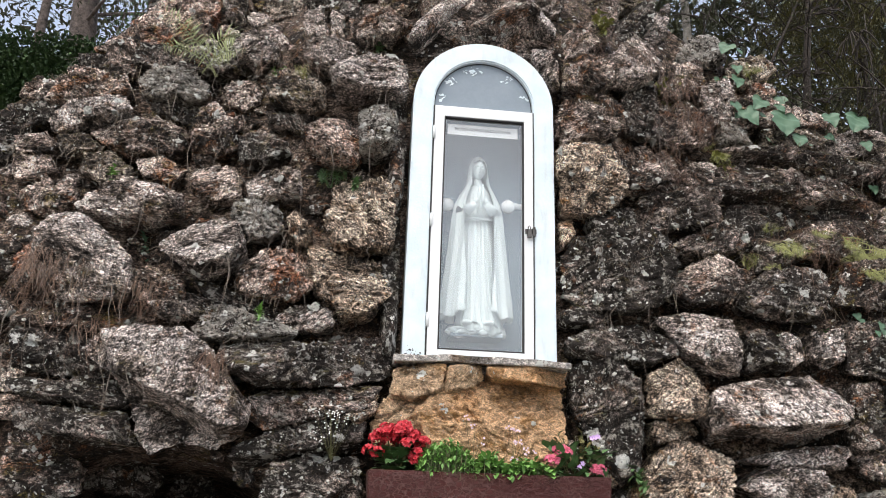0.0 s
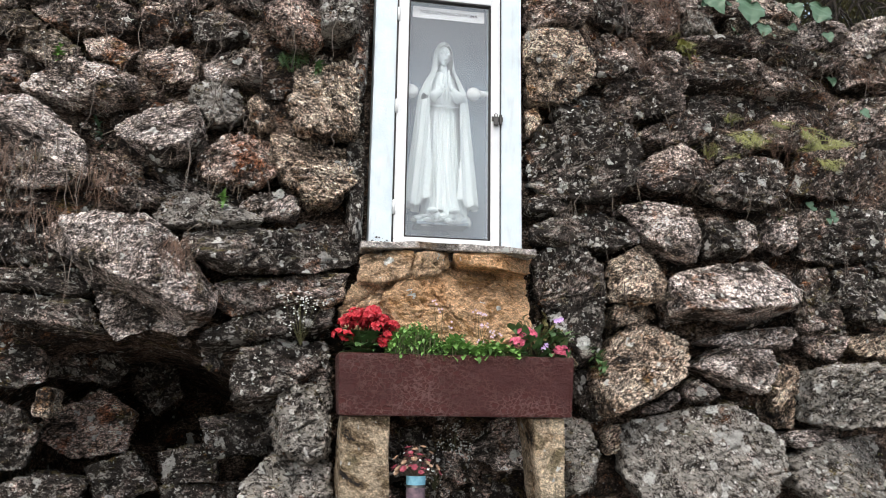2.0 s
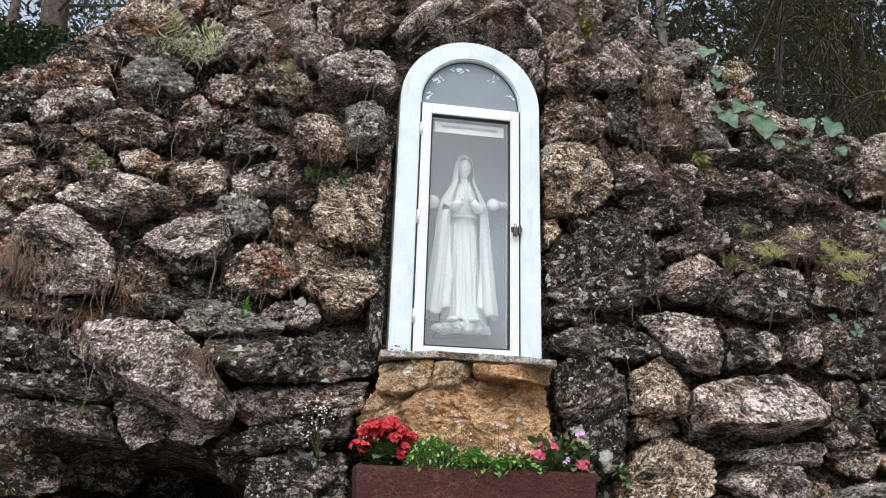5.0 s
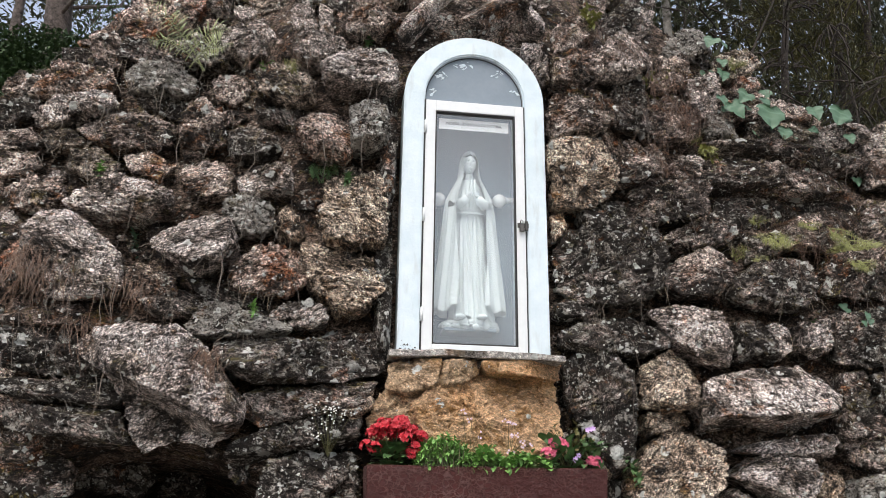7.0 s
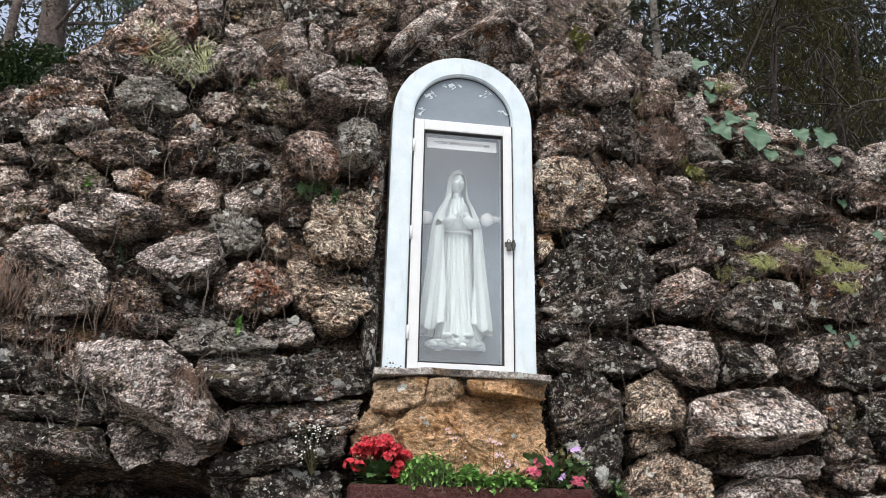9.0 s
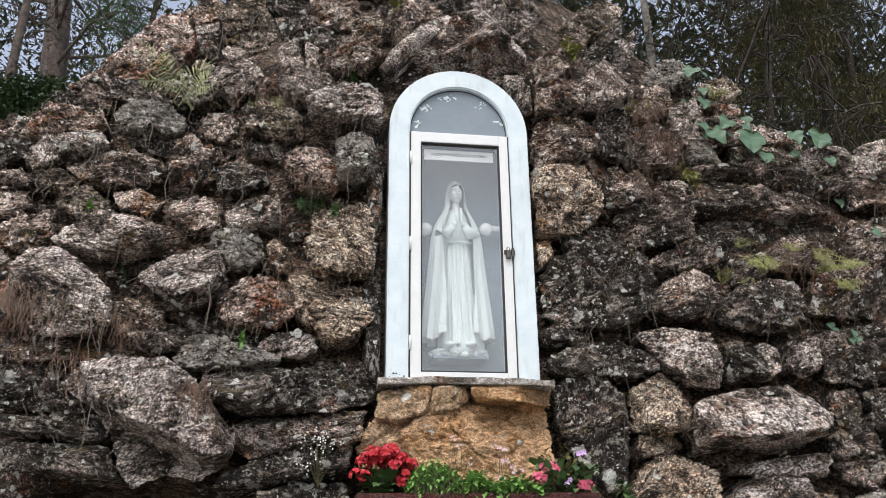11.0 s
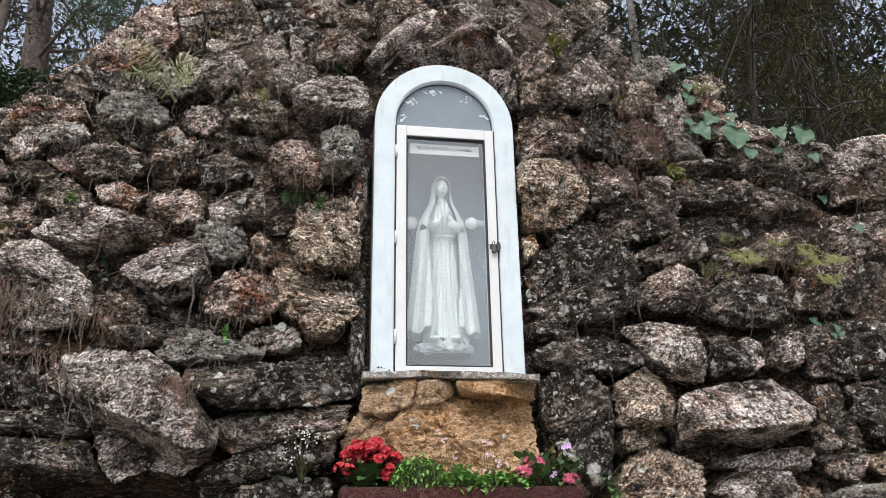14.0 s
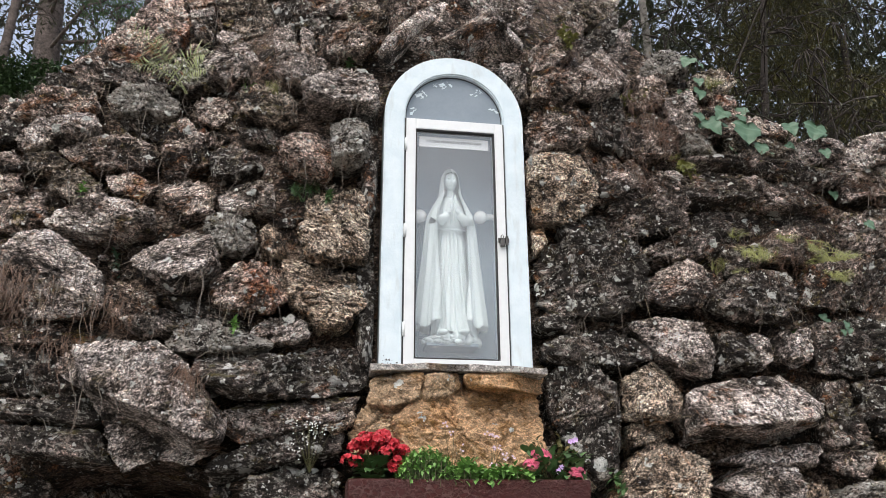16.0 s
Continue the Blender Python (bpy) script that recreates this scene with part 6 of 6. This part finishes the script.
for k, (x, z, size, n, hang) in enumerate((
        (1.43, 2.77, 0.06, 6, False), (1.26, 2.57, 0.06, 7, False), (1.43, 2.68, 0.11, 12, True), (1.40, 2.56, 0.10, 12, True), (1.70, 2.70, 0.08, 7, True), (1.79, 2.66, 0.13, 16, True),
        (1.90, 2.67, 0.13, 16, True), (1.75, 2.54, 0.08, 8, True), (1.16, 3.10, 0.07, 7, True), (1.20, 3.19, 0.07, 7, True), (1.24, 3.29, 0.06, 6, False), (1.57, 3.81, 0.07, 8, False),
        (1.43, 3.62, 0.07, 8, True), (-0.66, 2.83, 0.09, 9, False), (-0.83, 3.36, 0.06, 6, False), (1.58, 2.74, 0.06, 7, True))):
    feathery_weed("small yellow-green fern in a joint of the stones", x, z, size, n, LEAF_MOSS if k != 13 else LEAF_DEEP, 200 + k, hang)

# tiny white flowers on wiry stalks
random.seed(77)
for x, z, s in ((-0.58, 1.74, 0.13), (0.04, 1.27, 0.14), (-0.03, 1.17, 0.16), (0.10, 1.25, 0.12)):
    t = plant("wildflower", "wiry stalks with tiny white flowers against the stones", (x, -0.1, z), "wildflower", "wild flowers on the stones")
    sm, fl = Heap(), Heap()
    y = front_y(x, z) - 0.05
    for k in range(14):
        e = Vector((x + random.gauss(0, s * 0.35), y - random.random() * 0.05, z + random.uniform(-0.3, 0.6) * s))
        sm.tube([(x, y + 0.05, z - s * 0.8), ((x + e.x) / 2, y, z - s * 0.2), e], [0.0014, 0.001, 0.0008], 4)
        for q in range(4):
            fl.flower(e + Vector((random.gauss(0, 0.012), -0.004, random.gauss(0, 0.014))), (0, -1, 0.3), 0.004, 5)
    under(sm.put("stalk", STEM), t)
    under(fl.put("blossom", WHITE_PETAL), t)

# dead grass, roots and litter lie on the stones' own surface
random.seed(91)
straw, roots, litter, cushions = Heap(), Heap(), Heap(), Heap()
for k in range(1900):
    x, z = random.uniform(-2.4, 2.7), random.uniform(1.75, 4.7)
    if (abs(x) < 0.47 and z < 3.75) or z > crest(x) + 0.05 or (z < 2.2 and random.random() < 0.6) or noise.noise(Vector((x * 2.0, 7, z * 2.0))) < -0.25:
        continue
    p, nrm = face_at(x, z)
    if p is None or (nrm.z < -0.2 and random.random() < 0.7):
        continue
    for q in range(random.randint(3, 9)):
        d = Vector((random.gauss(0, 0.6), -abs(random.gauss(0, 0.35)) - 0.05, random.gauss(0.0, 0.9))).normalized() * random.uniform(0.02, 0.08)
        b = p + Vector((random.gauss(0, 0.02), 0.01, random.gauss(0, 0.012)))
        sag = Vector((0, 0.0, -0.4 * d.length))
        (straw if q % 2 else roots).tube([b, b + d * 0.5 + sag * 0.2, b + d + sag], [0.0017, 0.0013, 0.0007], 3)
# long hanging roots
for k in range(500):
    x, z = random.uniform(-2.3, 2.6), random.uniform(1.9, 4.6)
    if z > crest(x) or (abs(x) < 0.45 and z < 3.8):
        continue
    p, nrm = face_at(x, z)
    if p is None:
        continue
    b = p + Vector((0, -0.012, 0))
    pts, ln = [b], random.uniform(0.08, 0.28)
    for q in range(5):
        b = b + Vector((random.gauss(0, 0.012), random.gauss(0, 0.006), -ln / 5))
        pp, _ = face_at(b.x, b.z)
        if pp is not None and pp.y < b.y + 0.004:
            b.y = pp.y - 0.006
        pts.append(b.copy())
    roots.tube(pts, [0.0022, 0.002, 0.0018, 0.0015, 0.0012, 0.0008], 3)
red_roots = Heap()
for x0, z0, spread, n in ((-1.82, 2.31, 0.09, 130), (-1.56, 2.14, 0.06, 70), (-1.82, 2.42, 0.06, 60), (-1.39, 2.30, 0.05, 50), (1.06, 3.62, 0.10, 140), (1.12, 3.42, 0.11, 150), (0.92, 3.18, 0.06, 60), (1.62, 2.70, 0.16, 170), (-1.04, 2.01, 0.03, 70), (2.2, 3.2, 0.08, 60), (0.75, 3.72, 0.12, 90), (-0.9, 3.6, 0.12, 90), (0.95, 3.02, 0.05, 50)):
    for k in range(n):
        x, z = x0 + random.gauss(0, spread), z0 + random.gauss(0, spread * 0.7)
        p, nrm = face_at(x, z)
        if p is None:
            continue
        b = p + Vector((0, -0.008, 0))
        pts, ln, side = [p], random.uniform(0.04, 0.16), random.gauss(0, 0.3)
        for q in range(4):
            b = b + Vector((side * ln / 4 + random.gauss(0, 0.006), random.gauss(-0.003, 0.005), -ln / 4))
            pp, _ = face_at(b.x, b.z)
            if pp is not None and pp.y < b.y + 0.003:
                b.y = pp.y - 0.005
            pts.append(b.copy())
        red_roots.tube(pts, [0.0013, 0.0012, 0.001, 0.0008, 0.0005], 3)
tagged(red_roots.put("roots", leafy("russet_root", (0.06, 0.032, 0.02), (0.19, 0.105, 0.06))), "tufts of russet rootlets hanging from the joints", "roots", kind="stuff")
for k in range(9000):
    x, z = random.uniform(-2.4, 2.7), random.uniform(1.2, 4.75)
    if z > crest(x) + 0.05 or noise.noise(Vector((x * 2.3, 4, z * 2.3))) < -0.05:
        continue
    p, nrm = face_at(x, z)
    if p is None or nrm.z < 0.05 - 0.3 * random.random():
        continue
    d = (rand_dir(0.2) + nrm * 0.3)
    litter.tiny(p + nrm * 0.002, d, nrm, random.uniform(0.008, 0.026), random.uniform(0.004, 0.010))
for k in range(6000):
    x, z = random.uniform(-2.4, 2.7), random.uniform(1.1, 4.75)
    if z > crest(x) + 0.05 or noise.noise(Vector((x * 1.6, 19, z * 1.6))) + 0.25 * smooth(0.8, 1.6, x) < 0.16:
        continue
    p, nrm = face_at(x, z)
    if p is None or nrm.z < 0.1:
        continue
    for q in range(5):
        cushions.tiny(p + Vector((random.gauss(0, 0.008), 0, random.gauss(0, 0.006))), nrm + rand_dir(0.3) * 0.8, (1, 0, 0), random.uniform(0.007, 0.016), 0.005)
tagged(straw.put("dry_grass", STRAW), "dry straw and dead grass in the joints of the mound", "dry grass", kind="stuff")
tagged(roots.put("roots", TWIG), "thin brown roots and twigs over the stones", "roots", kind="stuff")
tagged(litter.put("leaf_litter", leafy("brown_litter", (0.06, 0.042, 0.028), (0.26, 0.19, 0.12))), "brown dead leaves and crumbs lodged on the stones", "leaf litter", kind="stuff")
tagged(cushions.put("moss", leafy("yellow_green_moss", (0.06, 0.065, 0.015), (0.22, 0.19, 0.05))), "low olive moss cushions on the stones", "moss", kind="stuff")


# ---- trees and hedge behind the mound ----
def tree(label, base, top, radius, crown, leaves, size, mtl, bark, seed, limbs=14, droop=0.0, bare=0.35, slim=(0.12, 0.26)):
    """A tapered trunk with limbs and twigs carrying leaf sprays. crown: half width, from height, to height."""
    random.seed(seed)
    rng = np.random.default_rng(seed)
    base, top = Vector(base), Vector(top)
    t = plant("tree", label, base, "tree", "trees behind the mound")
    wood, lv = Heap(), Heap()
    n = 12
    axis = [base.lerp(top, k / n) + Vector((random.gauss(0, radius * 0.25), random.gauss(0, radius * 0.25), 0)) * (k > 0) for k in range(n + 1)]
    wood.tube(axis, [radius * (1.15 - 0.9 * k / n) for k in range(n + 1)], 14)
    trunk = under(wood.put("trunk", bark, None, "", True), t)
    half, z0, z1 = crown
    per = max(1, leaves // (limbs * 9))
    for k in range(limbs):
        s = (k + random.random()) / limbs
        z = z0 + (z1 - z0) * s
        f = min(1.0, max(0.0, (z - base.z) / (top.z - base.z)))
        b = base.lerp(top, f)
        w = random.random() * 6.283
        ln = half * (1 - 0.45 * s) * random.uniform(0.7, 1.1)
        d = Vector((math.cos(w), math.sin(w), 0.25 - droop))
        mid, e = b + d * ln * 0.5 + Vector((0, 0, 0.1)), b + d * ln + Vector((0, 0, -droop * ln * 0.5))
        tw = Heap()
        tw.tube([b, mid, e], [radius * 0.14, radius * 0.10, radius * 0.05], 6)
        for q in range(9):
            g = random.uniform(bare, 1.0)
            p = b.lerp(mid, g * 2) if g < 0.5 else mid.lerp(e, g * 2 - 1)
            o = p + rand_dir() * ln * 0.28 + Vector((0, 0, -droop * 0.4))
            tw.tube([p, (p + o) / 2 + Vector((0, 0, 0.03)), o], [0.012, 0.008, 0.004], 4)
            at = np.array(p) + (np.array(o) - np.array(p)) * rng.uniform(0, 1, (per, 1)) + rng.normal(size=(per, 3)) * size * 1.3
            lv.sprinkle(at, rng.normal(size=(per, 3)) + (0, 0, -droop), size * rng.uniform(0.6, 1.3, per), size * rng.uniform(*slim, per))
        under(tw.put("limb", bark), t)
    under(lv.put("crown", mtl), t)


def hill_z(x, y):
    top = crest(x)
    s0 = max(0.0, (y - back_y(x, top)))
    s = (-0.6 + math.sqrt(0.36 + 88 * s0)) / 44
    return top + 2.2 * s * smooth(0.02, 0.5, s) - 0.25 * smooth(0, 0.1, s) - 0.15


tree("tall pine with a bare reddish-grey trunk", (-4.36, 6.3, hill_z(-4.36, 6.3)), (-4.72, 6.5, 14.5), 0.20, (2.6, 7.4, 14.0), 9000, 0.08, LEAF_DARK, BARK, 5, 30)
tree("slender pine with a thin dark trunk", (-3.66, 3.6, hill_z(-3.66, 3.6)), (-3.80, 3.8, 11.0), 0.05, (1.5, 6.2, 11.0), 5000, 0.08, LEAF_DARK, BARK, 6, 22)
tree("young tree with bright green leaves", (-2.9, 4.6, hill_z(-2.9, 4.6)), (-2.7, 4.8, 9.0), 0.06, (1.0, 5.9, 8.6), 12000, 0.055, LEAF_DEEP, BARK, 7, 22, 0.0, 0.2)
tree("slender tree with pale mottled bark", (2.75, 3.6, hill_z(2.75, 3.6)), (2.86, 3.7, 12.0), 0.05, (1.2, 8.0, 12.0), 2400, 0.11, LEAF_DARK, PALE_BARK, 8, 14)
tree("slender tree with rough brown bark", (3.78, 3.6, hill_z(3.78, 3.6)), (4.85, 3.8, 11.0), 0.045, (2.2, 4.2, 10.5), 20000, 0.055, LEAF_DARK, DARK_BARK, 9, 30, 0.2, 0.1)
tree("dense drooping cypress with olive foliage", (5.6, 4.6, hill_z(5.6, 4.6)), (5.6, 4.8, 12.0), 0.07, (2.0, 3.6, 11.5), 52000, 0.075, LEAF_OLIVE, DARK_BARK, 10, 50, 0.45, 0.15)
tree("dense drooping cypress with dark foliage", (7.4, 6.2, hill_z(6.0, 6.2)), (7.4, 6.4, 11.0), 0.09, (2.3, 3.8, 10.2), 32000, 0.10, LEAF_DARK, DARK_BARK, 11, 50, 0.45, 0.15)
tree("dense dark conifer with drooping boughs", (3.4, 7.5, hill_z(3.4, 7.5)), (3.4, 7.6, 14.0), 0.09, (2.3, 4.6, 13.5), 32000, 0.12, LEAF_DARK, DARK_BARK, 12, 44, 0.3, 0.1)
tree("dense dark conifer with drooping boughs", (1.0, 8.5, hill_z(1.0, 8.5)), (1.0, 8.6, 15.0), 0.18, (2.2, 5.6, 14.5), 12000, 0.15, LEAF_DARK, DARK_BARK, 13, 36, 0.3, 0.1)
tree("bare leaning sapling with crooked grey twigs", (2.35, 3.2, hill_z(2.35, 3.2)), (4.15, 3.25, 7.2), 0.022, (0.9, 4.6, 7.0), 500, 0.04, LEAF_OLIVE, DARK_BARK, 14, 16, 0.1)
tree("bare sapling with hanging dry twigs", (4.25, 2.9, hill_z(4.25, 2.9)), (4.45, 3.1, 6.4), 0.016, (0.8, 4.2, 6.3), 500, 0.04, LEAF_OLIVE, DARK_BARK, 17, 16, 0.4)

# clipped hedge beyond the mound's shoulder
rng = np.random.default_rng(15)
h = Heap()
n = 70000
x, y = rng.uniform(-4.8, -2.2, n), rng.uniform(2.2, 3.1, n)
topz = 4.78 + 0.05 * gradient_noise(np.stack((x * 3, y * 3, y * 0), axis=1)) + 0.05 * gradient_noise(np.stack((x * 9, y * 9, y * 0), axis=1))
z = np.where(rng.uniform(size=n) < 0.25, rng.uniform(3.0, 4.7, n), topz - rng.uniform(size=n) ** 1.5 * 0.75)
h.sprinkle(np.stack((x, y, z), axis=1), rng.normal(size=(n, 3)) + (0, -0.5, 0.2), rng.uniform(0.026, 0.046, n), rng.uniform(0.018, 0.028, n))
tagged(h.put("hedge", LEAF_HEDGE), "dense dark green leafy hedge beyond the mound", "hedge", kind="stuff")

# far woods closing the view
rng = np.random.default_rng(16)
h = Heap()
n = 55000
p = np.stack((rng.uniform(-2, 24, n), rng.uniform(13, 18, n), rng.uniform(3, 16.5, n)), axis=1)
p = p[(p[:, 0] > 0.5) | (rng.uniform(size=n) < 0.5)]
h.sprinkle(p, rng.normal(size=p.shape) + (0, 0, -0.3), rng.uniform(0.22, 0.5, len(p)), rng.uniform(0.08, 0.2, len(p)))
n = 45000
p = np.stack((rng.uniform(-20, 0, n), rng.uniform(15, 20, n), rng.uniform(3, 17, n)), axis=1)
p = p[gradient_noise(p * (0.5, 0.02, 0.5)) + 0.6 * gradient_noise(p * (1.6, 0.02, 1.6) + 9) > -0.08]
h.sprinkle(p, rng.normal(size=p.shape) + (0, 0, -0.3), rng.uniform(0.15, 0.34, len(p)), rng.uniform(0.05, 0.12, len(p)))
tagged(h.put("far_woods", LEAF_DARK), "dark woods behind the mound", "woods", kind="stuff")
